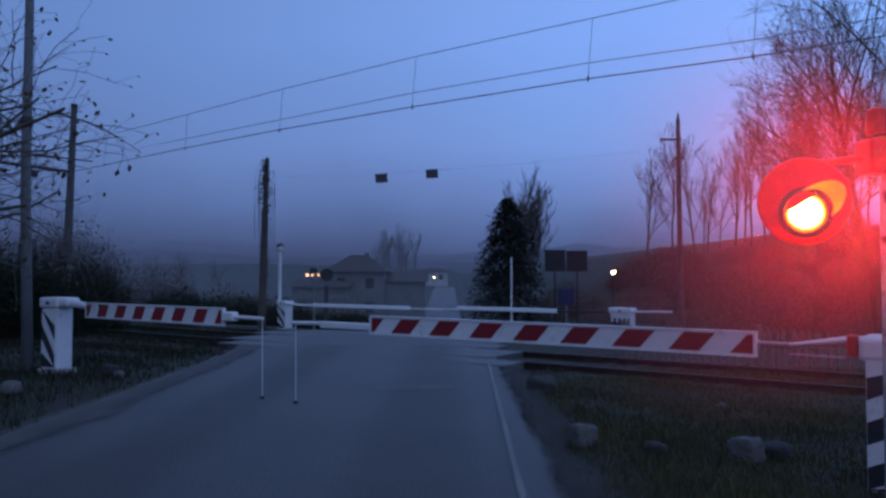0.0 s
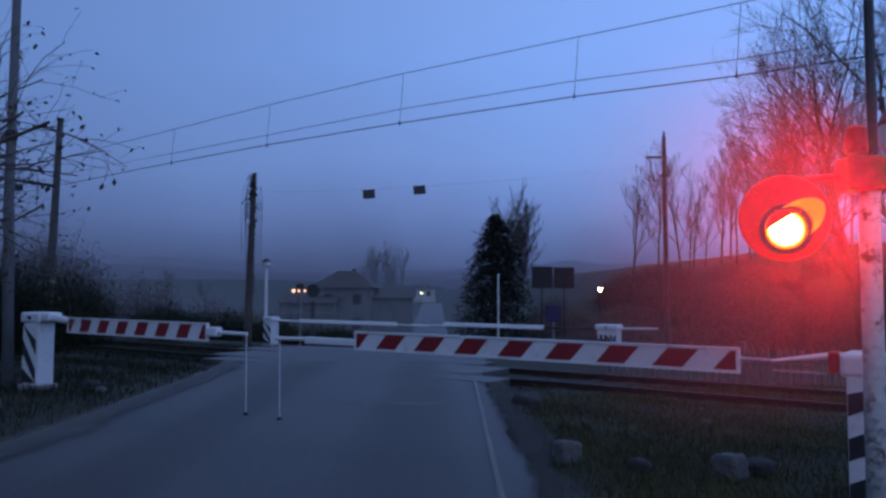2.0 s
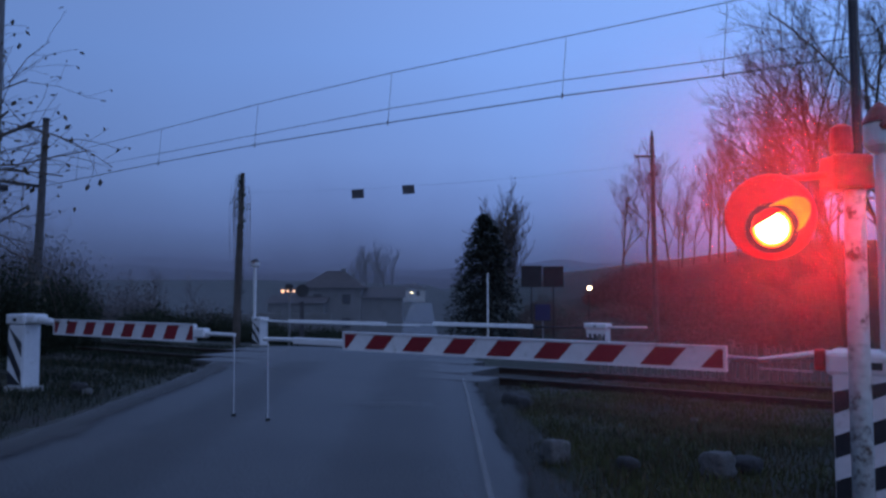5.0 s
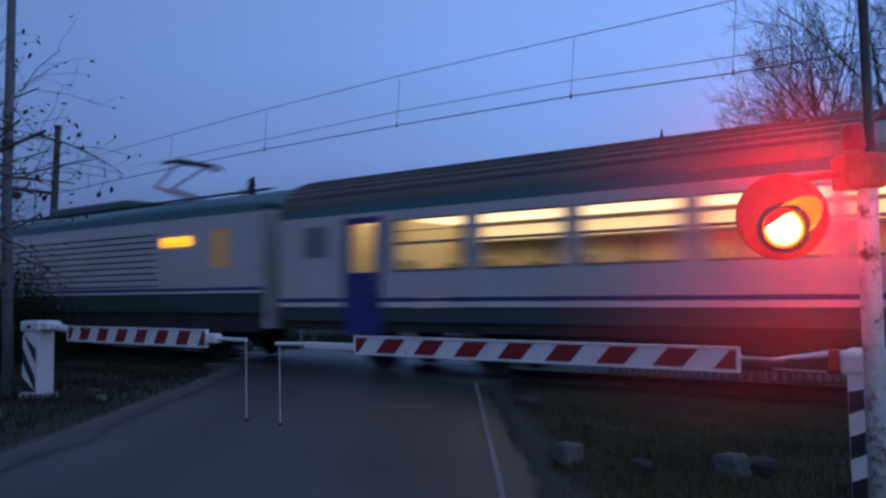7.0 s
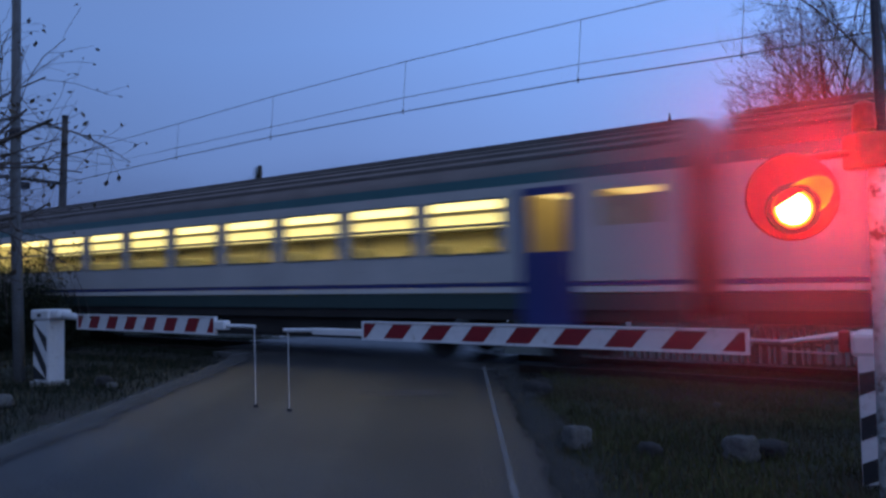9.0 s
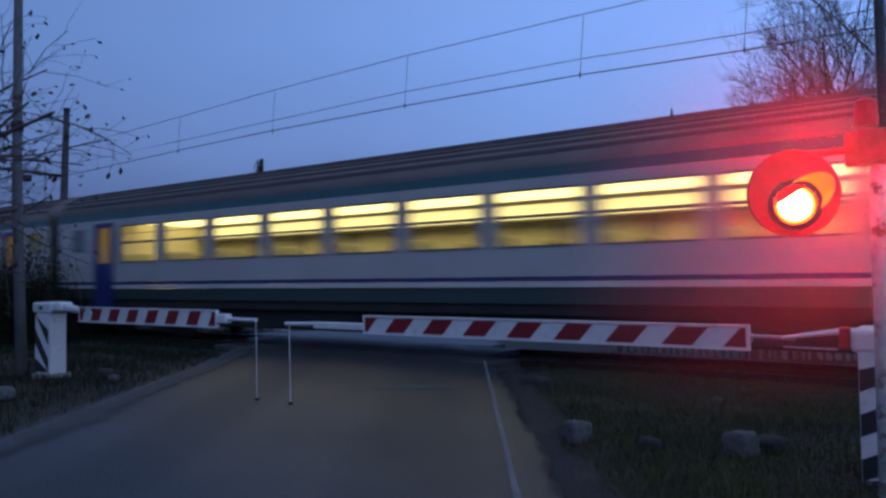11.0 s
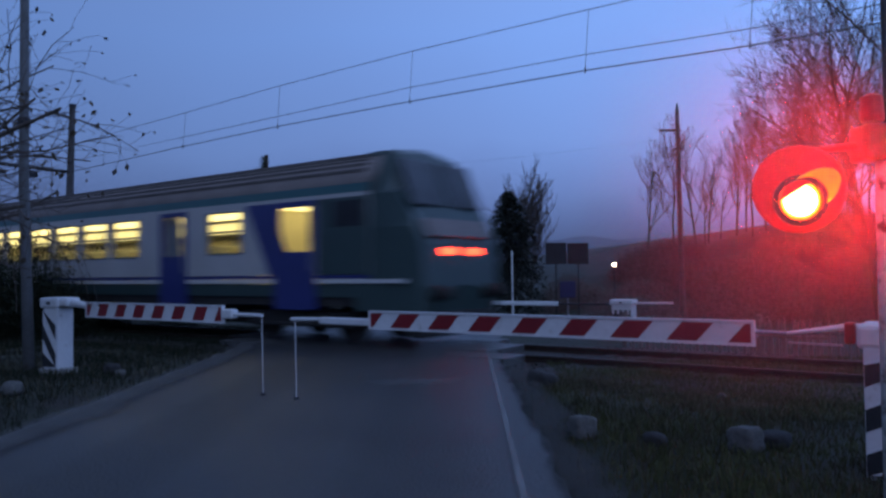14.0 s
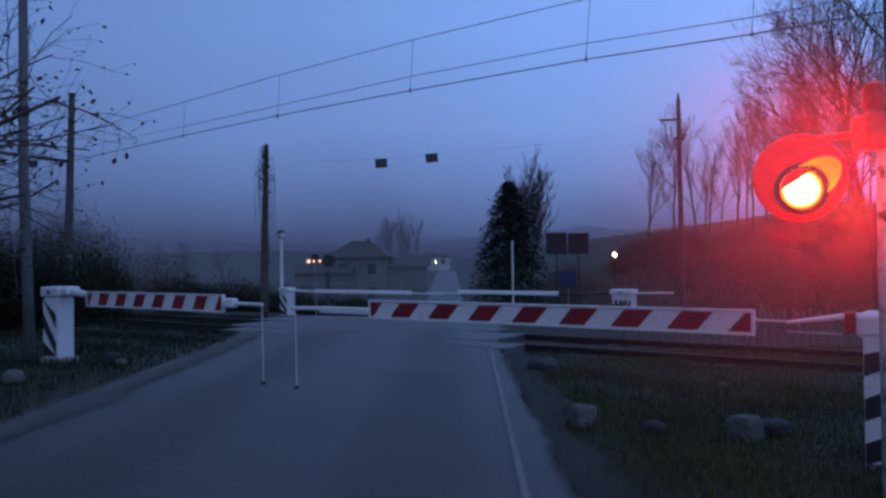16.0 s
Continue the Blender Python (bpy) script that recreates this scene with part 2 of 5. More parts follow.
DX, DY = math.cos(TURN), -math.sin(TURN)
NX, NY = math.sin(TURN), math.cos(TURN)
MID = 12.06


def trk(s, off, z=0.0):
    """A place by its run along the track and its offset from the track's centre (positive: beyond it)."""
    return Vector((NX * (MID + off) + DX * s, NY * (MID + off) + DY * s, z))


def trk_pose(s, off, z=0.0, turn=0.0):
    p = trk(s, off, z)
    return pose(p.x, p.y, p.z, 0, 0, -math.degrees(TURN) + turn)


def ramp(v, pairs):
    return float(np.interp(v, [p[0] for p in pairs], [p[1] for p in pairs]))


def road_mid(y):
    return ramp(y, [(-60, -2.3), (0, -1.66), (18, -1.55), (30, -1.2), (60, -0.6), (110, -0.1), (180, 0.4), (600, 3)])


def road_half(y):
    return ramp(y, [(-60, 2.5), (6, 2.48), (14, 2.55), (17, 2.9), (22, 2.7), (40, 2.4), (200, 2.2)])


def far_rise(y):
    return ramp(y, [(60, 0), (85, -0.75), (108, -0.7), (170, 1.15), (260, 3.8), (600, 10)])


def road_z(x, y):
    off = NX * x + NY * y - MID
    return ramp(off, [(-60, 0.0), (-3, 0.0), (2, 0.0), (6, -0.32), (9, -0.65), (14, -1.2), (20, -1.8), (30, -2.3), (40, -2.5)]) + far_rise(y)


def land_z(x, y):
    off = NX * x + NY * y - MID
    slope = max(0.0, min(1.0, (y - 42) / 20)) * max(0.0, min(1.0, (x - 5) / 8))
    z = ramp(off, [(-60, 0.0), (-8, 0.02), (-4, 0.0), (-2.5, -0.12), (2.5, -0.15), (4, -0.45), (9, -0.65), (14, -1.15), (20, -1.75), (30, -2.25), (40, -2.45)]) + far_rise(y) * (1 - 0.9 * slope)
    edge = abs(x - road_mid(y)) - road_half(y)
    soft = min(1.0, max(0.0, (edge - 0.2) / 2.5))
    bumps = 0.10 * noise.noise((x * 0.45, y * 0.45, 0)) + 0.05 * noise.noise((x * 1.3, y * 1.3, 5))
    z += soft * bumps * (1.0 if off < -3 or off > 4 else 0.2)
    if edge < 0.6:
        z = min(z, road_z(x, y)) - 0.05 * min(1.0, max(0.0, (0.6 - edge) / 0.5))
    # wooded slope rising beyond the far right verge
    k = max(0.0, min(1.0, (y - 42) / 20))
    k = k * k * (3 - 2 * k)
    z += k * ramp(x, [(5, 0), (9, 2.2), (17, 4.6), (24, 6.4), (31, 8.0), (60, 9.0), (150, 10.5)])
    # low wooded rise far off on the other side
    z += max(0.0, min(1.0, (y - 70) / 90)) * ramp(x, [(-120, 3.5), (-40, 1.6), (-18, 0)])
    return z


# ---- ground: one sheet to the horizon ----
def ground_sheet():
    xs = sorted(set([round(v, 2) for v in np.concatenate([np.arange(-14, 14, 0.35), np.arange(-40, 40, 2.0), np.arange(-150, 151, 10.0), np.arange(-900, 901, 90.0)])]))
    ys = sorted(set([round(v, 2) for v in np.concatenate([np.arange(1, 34, 0.35), np.arange(-30, 70, 2.0), np.arange(-100, 241, 8.0), np.arange(-400, 1401, 100.0)])]))
    vs = [(x, y, land_z(x, y)) for y in ys for x in xs]
    w = len(xs)
    fs = [(j * w + i, j * w + i + 1, (j + 1) * w + i + 1, (j + 1) * w + i) for j in range(len(ys) - 1) for i in range(w - 1)]
    me = bpy.data.meshes.new("ground")
    me.from_pydata(vs, [], fs)
    me.materials.append(M_SOIL)
    for p in me.polygons:
        p.use_smooth = True
    return tagged(new("ground", me), "dark rough grassy ground on both sides of road", "ground", kind="structure")


ground_sheet()


def strip(name, left, right, lift, ys, material, label, category, crown=0.0, cols=10):
    vs, fs = [], []
    for y in ys:
        a, b = left(y), right(y)
        for c in range(cols + 1):
            x = a + (b - a) * c / cols
            vs.append((x, y, road_z(x, y) + lift + crown * (1 - (2 * c / cols - 1) ** 2)))
    w = cols + 1
    for j in range(len(ys) - 1):
        for i in range(cols):
            fs.append((j * w + i, j * w + i + 1, (j + 1) * w + i + 1, (j + 1) * w + i))
    me = bpy.data.meshes.new(name)
    me.from_pydata(vs, [], fs)
    me.materials.append(material)
    for p in me.polygons:
        p.use_smooth = True
    return tagged(new(name, me), label, category, kind="structure")


YS = [float(v) for v in np.concatenate([np.arange(-60, 2, 2), np.arange(2, 32, 0.25), np.arange(32, 120, 2), np.arange(120, 178, 4)])]


def ragged(y, k, a=0.12):
    return a * noise.noise((y * 0.7, k, 0)) + 0.6 * a * noise.noise((y * 2.6, k, 3))


strip("road", lambda y: road_mid(y) - road_half(y) + ragged(y, 1), lambda y: road_mid(y) + road_half(y) + ragged(y, 2), 0.012, YS, M_ASPHALT,
      "worn grey asphalt country road crossing the rails", "road", crown=0.03)


def dusty(name, color, power):
    """Thin layer of grit that thins out in patches towards its borders."""
    m = mat(name, color, 0.95, var=0.35, scale=1.6, fine=60, bump=0.6)
    n, l = m.node_tree.nodes, m.node_tree.links
    at = n.new("ShaderNodeAttribute")
    at.attribute_name = "cover"
    co, no = n.new("ShaderNodeTexCoord"), n.new("ShaderNodeTexNoise")
    no.inputs["Scale"].default_value, no.inputs["Detail"].default_value = 2.6, 9
    no.inputs["Roughness"].default_value = 0.75
    l.new(co.outputs["Object"], no.inputs["Vector"])
    ad = n.new("ShaderNodeMath")
    ad.operation = "ADD"
    l.new(at.outputs["Fac"], ad.inputs[0])
    l.new(no.outputs["Fac"], ad.inputs[1])
    mr = n.new("ShaderNodeMapRange")
    mr.inputs["From Min"].default_value, mr.inputs["From Max"].default_value, mr.inputs["To Max"].default_value = 0.62, 1.35, power
    l.new(ad.outputs[0], mr.inputs["Value"])
    tr, mx = n.new("ShaderNodeBsdfTransparent"), n.new("ShaderNodeMixShader")
    l.new(mr.outputs[0], mx.inputs[0])
    l.new(tr.outputs[0], mx.inputs[1])
    l.new(n["Principled BSDF"].outputs[0], mx.inputs[2])
    l.new(mx.outputs[0], n["Material Output"].inputs["Surface"])
    return m


def dust(name, left, right, lift, ys, color, power, label, cols=8):
    ob = strip(name, left, right, lift, ys, dusty(name + "_grit", color, power), label, "road edge", cols=cols)
    a = ob.data.attributes.new("cover", "FLOAT", "POINT")
    for i in range(len(ob.data.vertices)):
        c = (i % (cols + 1)) / cols
        a.data[i].value = math.sin(math.pi * c) ** 0.8
    return ob


NEAR = [y for y in YS if -6 < y < 16]
dust("verge_left", lambda y: road_mid(y) - road_half(y) - 0.05 + ragged(y, 3, 0.1), lambda y: road_mid(y) - road_half(y) + 0.60 + ragged(y, 4, 0.2), 0.050, NEAR, (0.085, 0.083, 0.080), 0.6,
     "pale dusty edge of the asphalt road")
dust("verge_right", lambda y: road_mid(y) + road_half(y) - 0.10 + ragged(y, 5, 0.1), lambda y: road_mid(y) + road_half(y) + 0.38 + ragged(y, 6, 0.2), 0.034, [y for y in NEAR if y < 12.5], (0.032, 0.031, 0.027), 0.7,
     "dark muddy edge of the road beside grass")
dust("wheel_track", lambda y: -0.95 + 0.01 * y, lambda y: 0.35 + 0.01 * y, 0.046, NEAR, (0.068, 0.066, 0.064), 0.14, "faint paler wheel track in the asphalt")
dust("wheel_track_far", lambda y: -3.1 + 0.01 * y, lambda y: -1.9 + 0.01 * y, 0.046, NEAR, (0.068, 0.066, 0.064), 0.14, "faint paler wheel track in the asphalt")
dust("edge_line", lambda y: 0.335 + 0.031 * y, lambda y: 0.405 + 0.031 * y, 0.056, [y for y in YS if -10 < y < 12.6], (0.30, 0.30, 0.29), 0.42,
     "worn white edge line painted on the road", cols=4)
dust("stop_line", lambda y: -1.15 - 0.3 * (y - 9.7), lambda y: 0.25 - 0.3 * (y - 9.7), 0.056, [9.50 + 0.06 * k for k in range(8)], (0.22, 0.22, 0.215), 0.16,
     "nearly worn off white stop line on the road", cols=4)


# ---- railway ----
M_OLDTIMBER = mat("old_sleeper_timber", (0.022, 0.019, 0.016), 0.95, var=0.3, scale=3, fine=30, bump=0.6)


BED_OFF = [-2.9, -2.3, -1.7, -1.2, -0.6, 0, 0.6, 1.2, 1.7, 2.3, 3.4]
BED_Z = [-0.22, -0.12, -0.06, -0.09, -0.09, -0.09, -0.09, -0.09, -0.06, -0.16, -0.6]


def railway():
    line = empty("railway_track", trk_pose(0, 0, 0), "single railway track with rusty rails on dark ballast", "railway track", kind="structure")
    prof = [(-0.036, 0.0), (0.036, 0.0), (0.036, -0.03), (0.010, -0.045), (0.010, -0.13), (0.07, -0.15), (-0.07, -0.15), (-0.010, -0.13), (-0.010, -0.045), (-0.036, -0.03)]
    for side in (-0.7535, 0.7535):
        r = part("rail", prism([(side + y, z + 0.02) for y, z in prof], -240, 170), M_RUST, line)
        part("rail_head", box(-240, 170, side - 0.03, side + 0.03, 0.0202, 0.024), M_RAILTOP, r)
    # ballast bed with a raked shoulder
    bm = bmesh.new()
    rows = []
    offs, hs = BED_OFF, BED_Z
    for s in np.concatenate([np.arange(-240, -44, 6), np.arange(-44, 24, 0.4), np.arange(24, 171, 6)]):
        rows.append([bm.verts.new((s, o, h + 0.035 * noise.noise((s * 2.1, o * 3, 1)) - (0.06 if -13.5 < s < -6 and abs(o) > 1 else 0))) for o, h in zip(offs, hs)])
    for u, w in zip(rows, rows[1:]):
        for i in range(len(offs) - 1):
            bm.faces.new((u[i], w[i], w[i + 1], u[i + 1]))
    bmesh.ops.recalc_face_normals(bm, faces=bm.faces)
    part("ballast_bed", bm, M_BALLAST, line, smooth=True)
    # concrete sleepers
    sl = None
    for k in range(70):
        s = -44 + k * 0.6 if k < 50 else -5.4 + (k - 50) * 0.6
        if -14.0 < s < -5.6:
            continue
        if sl is None:
            sl = part("sleeper", box(-0.12, 0.12, -1.2, 1.2, -0.2, -0.055, bevel=0.02), M_OLDTIMBER, line, at=pose(s, 0, -0.02))
        else:
            c = new("sleeper", sl.data)
            c.parent, c.matrix_basis = line, pose(s, 0, -0.02)
    # loose stones along the near shoulder
    rng = random.Random(5)
    verts, faces = [], []
    for k in range(5200):
        s, o = rng.uniform(-36, 10), rng.uniform(-2.7, 2.4)
        if abs(abs(o) - 0.75) < 0.09 or -13.2 < s < -6.2:
            continue
        z = float(np.interp(o, offs, hs))
        r = rng.uniform(0.018, 0.042)
        b = len(verts)
        for dx, dy, dz in ((1, 0, 0), (-1, 0, 0), (0, 1, 0), (0, -1, 0), (0, 0, 1), (0, 0, -1)):
            verts.append((s + dx * r * rng.uniform(0.7, 1.3), o + dy * r * rng.uniform(0.7, 1.3), z + dz * r * rng.uniform(0.6, 1.0)))
        for f_ in ((0, 2, 4), (2, 1, 4), (1, 3, 4), (3, 0, 4), (2, 0, 5), (1, 2, 5), (3, 1, 5), (0, 3, 5)):
            faces.append(tuple(b + i for i in f_))
    me = bpy.data.meshes.new("ballast_stones")
    me.from_pydata(verts, [], faces)
    me.materials.append(M_STONE)
    ob = new("ballast_stones", me)
    ob.parent = line
    tagged(ob, "loose grey track ballast stones", kind="stuff")
    # concrete crossing panels between and beside the rails
    for k in range(5):
        for o0, o1 in ((-0.66, 0.66), (-1.55, -0.83), (0.83, 1.55)):
            part("crossing_panel", box(-0.72, 0.72, o0, o1, -0.10, 0.030, bevel=0.012), M_PANEL, line, at=pose(-13.75 + k * 1.46 - 0.72 * (o0 + o1) / 2, 0, 0))


railway()


# ---- train ----
def rail_paint(name, color, **kw):
    return mat(name, color, 0.35, var=0.10, scale=1.2, fine=25, dirt=tuple(v * 0.62 for v in color), dirt_at=0.66, **kw)


M_TWHITE = rail_paint("train_light_grey", (0.42, 0.40, 0.385))
M_TBLUE = rail_paint("train_blue", (0.028, 0.036, 0.15))
M_TGREEN = rail_paint("train_dark_green", (0.034, 0.058, 0.056))
M_TTEAL = rail_paint("train_teal", (0.045, 0.125, 0.135))
M_TPALE = rail_paint("train_pale_line", (0.52, 0.51, 0.50))
# darker than the roof: shade along the ribs put into their colour
M_TRIB = mat("roof_rib_shade", (0.105, 0.090, 0.084), 0.8, var=0.3, scale=2, fine=20)
M_TROOF = mat("train_roof_grey", (0.175, 0.145, 0.135), 0.7, var=0.2, scale=1.5, fine=20)
M_TUNDER = mat("train_underframe", (0.028, 0.025, 0.024), 0.8, 0.2, var=0.4, scale=2, fine=20)
M_TINNER = mat("train_cream_lining", (0.62, 0.57, 0.42), 0.6, var=0.08)
M_TSEAT = mat("train_seat_fabric", (0.30, 0.29, 0.20), 0.9, var=0.3)
M_TSASH = mat("train_window_frame", (0.16, 0.16, 0.16), 0.5, 0.5, var=0.2)
M_TLIGHT = mat("train_ceiling_light_yellow", (1, 0.9, 0.6), 0.5, emit=(1.0, 0.82, 0.32), power=1.8)
M_TLIGHTW = mat("train_ceiling_light_amber", (1, 0.8, 0.5), 0.5, emit=(1.0, 0.70, 0.40), power=1.5)
M_TVEST = mat("train_vestibule_light", (1, 0.8, 0.5), 0.5, emit=(1.0, 0.70, 0.24), power=0.8)
M_TRACK_Y = mat("train_rack_light_yellow", (1, 0.9, 0.6), 0.5, emit=(1.0, 0.84, 0.36), power=0.7)
M_TRACK_W = mat("train_rack_light_amber", (1, 0.8, 0.5), 0.5, emit=(1.0, 0.72, 0.42), power=0.6)
M_TBLIND = mat("frosted_window", (0.16, 0.17, 0.18), 0.3, var=0.2)
M_TBLINDCLOTH = mat("train_blind_cloth", (0.34, 0.30, 0.20), 0.9, var=0.2, scale=4, fine=30)
M_DISPLAY = mat("orange_destination_display", (1, 0.5, 0.05), 0.5, emit=(1.0, 0.42, 0.015), power=1.5)
M_TAIL = mat("red_tail_lamp", (1, 0.1, 0.05), 0.4, emit=(1.0, 0.036, 0.012), power=12)

HALF = 1.41
S0, SPEED, COACH = -11.625, 22.094, 26.4


def side_panels(bm, openings, x0, x1, z0, z1, y, t=0.05, mi=0):
    """One connected wall between x0..x1, z0..z1 with real rectangular openings (xa, xb, za, zb)."""
    xs = sorted({x0, x1, *[v for o in openings for v in o[:2]]})
    zs = sorted({z0, z1, *[v for o in openings for v in o[2:]]})
    ver = {}

    def v(i, j, k):
        if (i, j, k) not in ver:
            ver[i, j, k] = bm.verts.new((xs[i], y + (t / 2 if k else -t / 2), zs[j]))
        return ver[i, j, k]

    nx, nz = len(xs) - 1, len(zs) - 1
    solid = {(i, j) for i in range(nx) for j in range(nz) if not any(o[0] < (xs[i] + xs[i + 1]) / 2 < o[1] and o[2] < (zs[j] + zs[j + 1]) / 2 < o[3] for o in openings)}
    for i, j in solid:
        bm.faces.new((v(i, j, 0), v(i + 1, j, 0), v(i + 1, j + 1, 0), v(i, j + 1, 0)))
        bm.faces.new((v(i, j + 1, 1), v(i + 1, j + 1, 1), v(i + 1, j, 1), v(i, j, 1)))
        for di, dj, a, b in ((-1, 0, (i, j), (i, j + 1)), (1, 0, (i + 1, j), (i + 1, j + 1)), (0, -1, (i, j), (i + 1, j)), (0, 1, (i, j + 1), (i + 1, j + 1))):
            if (i + di, j + dj) not in solid:
                bm.faces.new((v(*a, 0), v(*b, 0), v(*b, 1), v(*a, 1)))
    bmesh.ops.recalc_face_normals(bm, faces=bm.faces)
    return bm


def roof_outline(top=3.90, eave=2.95, half=HALF):
    pts = []
    for k in range(17):
        a = math.pi * k / 16
        pts.append((half * math.cos(a), eave + (top - eave) * math.sin(a) ** 0.62))
    return pts


def bogie(parent, x):
    b = part("bogie", box(x - 1.6, x + 1.6, -1.15, -1.0, 0.35, 0.68, bevel=0.04), M_TUNDER, parent)
    for sx in (-1.25, 1.25):
        for sy in (-0.75, 0.75):
            w = lathe([(0.44, -0.06), (0.46, -0.05), (0.46, 0.05), (0.30, 0.05), (0.28, 0.03), (0.12, 0.03), (0.12, 0.07)], 20)
            bmesh.ops.transform(w, matrix=pose(x + sx, sy, 0.485, 90, 0, 0), verts=w.verts)
            part("wheel", w, M_TUNDER, b)
    part("axle_beam", box(x - 1.5, x + 1.5, -0.95, 0.95, 0.42, 0.6, bevel=0.03), M_TUNDER, b)


def coach_windows():
    return [(3.25 + 1.84 * k, 3.25 + 1.84 * k + 1.48) for k in range(11)]


WZ0, WZ1 = 1.92, 2.80


def coach_shell(root, L, wins, doors, small, light, end_cab=False):
    """Side walls with openings, roof with ribs, lining, seats and ceiling lights."""
    xe = 24.95 if end_cab else L - 0.25
    ops = [(a, b, WZ0, WZ1) for a, b in wins] + [(a + 0.14, b - 0.14, WZ0 - 0.05, WZ1) for a, b in doors] + [(a, b, 2.2, WZ1) for a, b in small] + ([] if end_cab else [(24.85, 25.8, 2.25, WZ1)])
    for nm, y in (("side_wall", -HALF), ("side_wall", HALF)):
        bm = side_panels(bmesh.new(), ops, 0.25, xe, 1.42, 3.0, y)
        part(nm, bm, M_TWHITE, root)
        sg = -1 if y < 0 else 1
        part("stripe", box(0.25, xe, min(y, y + sg * 0.03), max(y, y + sg * 0.03), 1.345, 1.41), M_TBLUE, root, "dark blue stripe along the side")
        part("white_stripe", box(0.25, xe, min(y, y + sg * 0.028), max(y, y + sg * 0.028), 1.25, 1.335), M_TPALE, root)
        part("skirt", box(0.25, xe, min(y, y - sg * 0.05), max(y, y - sg * 0.05), 0.98, 1.235), M_TGREEN, root, "dark green lower side")
        part("solebar", box(0.3, xe - 0.05, min(y - sg * 0.05, y - sg * 0.12), max(y - sg * 0.05, y - sg * 0.12), 0.80, 1.0), M_TUNDER, root)
        part("eave", box(0.25, xe, min(y, y + sg * 0.022), max(y, y + sg * 0.022), 2.90, 3.17), M_TTEAL, root, "teal band under the roof")
    roof = part("roof", prism(roof_outline(), 0.25, xe), M_TROOF, root, "grey ribbed roof", smooth=True)
    for k in range(17):
        a = math.pi * (1.7 + k * 12.6 / 16) / 16
        y, z = HALF * math.cos(a), 2.95 + 0.95 * math.sin(a) ** 0.62
        part("roof_rib", box(0.4, xe - 0.15, y - 0.020, y + 0.020, z - 0.03, z + 0.030), M_TRIB, roof)
    for a in (0.25, xe - 0.02):
        part("end_wall", box(a, a + 0.02, -HALF + 0.03, HALF - 0.03, 0.8, 3.3), M_TGREEN, root)
    part("gangway", box(-0.02, 0.25, -0.5, 0.5, 1.0, 3.1, bevel=0.04), M_RUBBER, root, "black rubber gangway bellows")
    # interior
    part("floor_pan", box(0.3, xe - 0.05, -1.33, 1.33, 1.05, 1.15), M_TUNDER, root)
    part("ceiling", box(0.3, xe - 0.05, -1.36, 1.36, 2.93, 2.95), M_TINNER, root)
    part("ceiling_light", box(wins[0][0] - 0.2, wins[-1][1] + 0.2, -0.85, 0.85, 2.905, 2.925), light, root, "glowing ceiling lights")
    part("vestibule_light", box(0.8, 2.95, -0.85, 0.85, 2.905, 2.925), light if light is M_TLIGHTW else M_TVEST, root)
    if not end_cab:
        part("vestibule_light", box(L - 2.95, L - 0.6, -0.85, 0.85, 2.905, 2.925), light if light is M_TLIGHTW else M_TVEST, root)
    else:
        part("vestibule_light", box(21.6, 23.5, -0.85, 0.85, 2.905, 2.925), light, root)
        part("cab_bulkhead", box(23.58, 23.62, -1.36, 1.36, 1.15, 2.9), M_TINNER, root)
    part("rack_light", box(wins[0][0] - 0.2, wins[-1][1] + 0.2, 1.16, 1.2, 2.56, 2.84), M_TRACK_W if light is M_TLIGHTW else M_TRACK_Y, root, "glowing light band above the luggage rack")
    part("luggage_rack", box(wins[0][0] - 0.2, wins[-1][1] + 0.2, 0.95, 1.34, 2.50, 2.54), M_TSASH, root)
    # added panels close the far windows, hide the sky and catch interior light
    for a, b in list(wins) + [(a + 0.14, b - 0.14) for a, b in doors]:
        part("blind", box(a, b, HALF - 0.05, HALF - 0.035, WZ0 - 0.05, WZ1), M_TINNER, root)
    for a in (1.78, wins[0][0] - 0.28, wins[-1][1] + 0.22) if end_cab else (1.78, L - 1.8, wins[0][0] - 0.28, wins[-1][1] + 0.22):
        part("partition", box(a, a + 0.04, -1.36, 1.36, 1.15, 2.9), M_TINNER, root)
    seat = None
    for a, b in wins:
        for sy in (-0.92, 0.92):
            if seat is None:
                bm = box(-0.06, 0.06, -0.45, 0.45, 1.35, 2.12, bevel=0.05)
                add_box(bm, -0.5, 0.5, -0.45, 0.45, 1.5, 1.62, 0.03)
                seat = part("seat", bm, M_TSEAT, root, at=pose(a - 0.15, sy, 0))
            else:
                c = new("seat", seat.data)
                c.parent, c.matrix_basis = root, pose(a - 0.15, sy, 0)
    # window frames with a sliding upper sash
    fr = None
    for a, b in wins:
        for y in (-HALF, HALF):
            if fr is None:
                w = b - a
                bm = side_panels(bmesh.new(), [(0, w, WZ0, 2.365), (0, w, 2.415, 2.605), (0, w, 2.618, WZ1)], -0.035, w + 0.035, WZ0 - 0.035, WZ1 + 0.03, 0, 0.068)
                fr = part("window", bm, M_TSASH, root, at=pose(a, y, 0))
            else:
                c = new("window", fr.data)
                c.parent, c.matrix_basis = root, pose(a, y, 0)
    for a, b in doors:
        for y, sg in ((-HALF, -1), (HALF, 1)):
            bm = side_panels(bmesh.new(), [(a + 0.16, b - 0.16, WZ0 - 0.03, WZ1)], a, b, 0.72, 2.92, y + sg * 0.034, 0.03)
            d = part("door", bm, M_TBLUE, root, "blue passenger door with a window")
            part("handle", tube([(b - 0.08, y + sg * 0.09, 1.5), (b - 0.08, y + sg * 0.09, 2.1)], 0.015, 6), M_GALV, d)
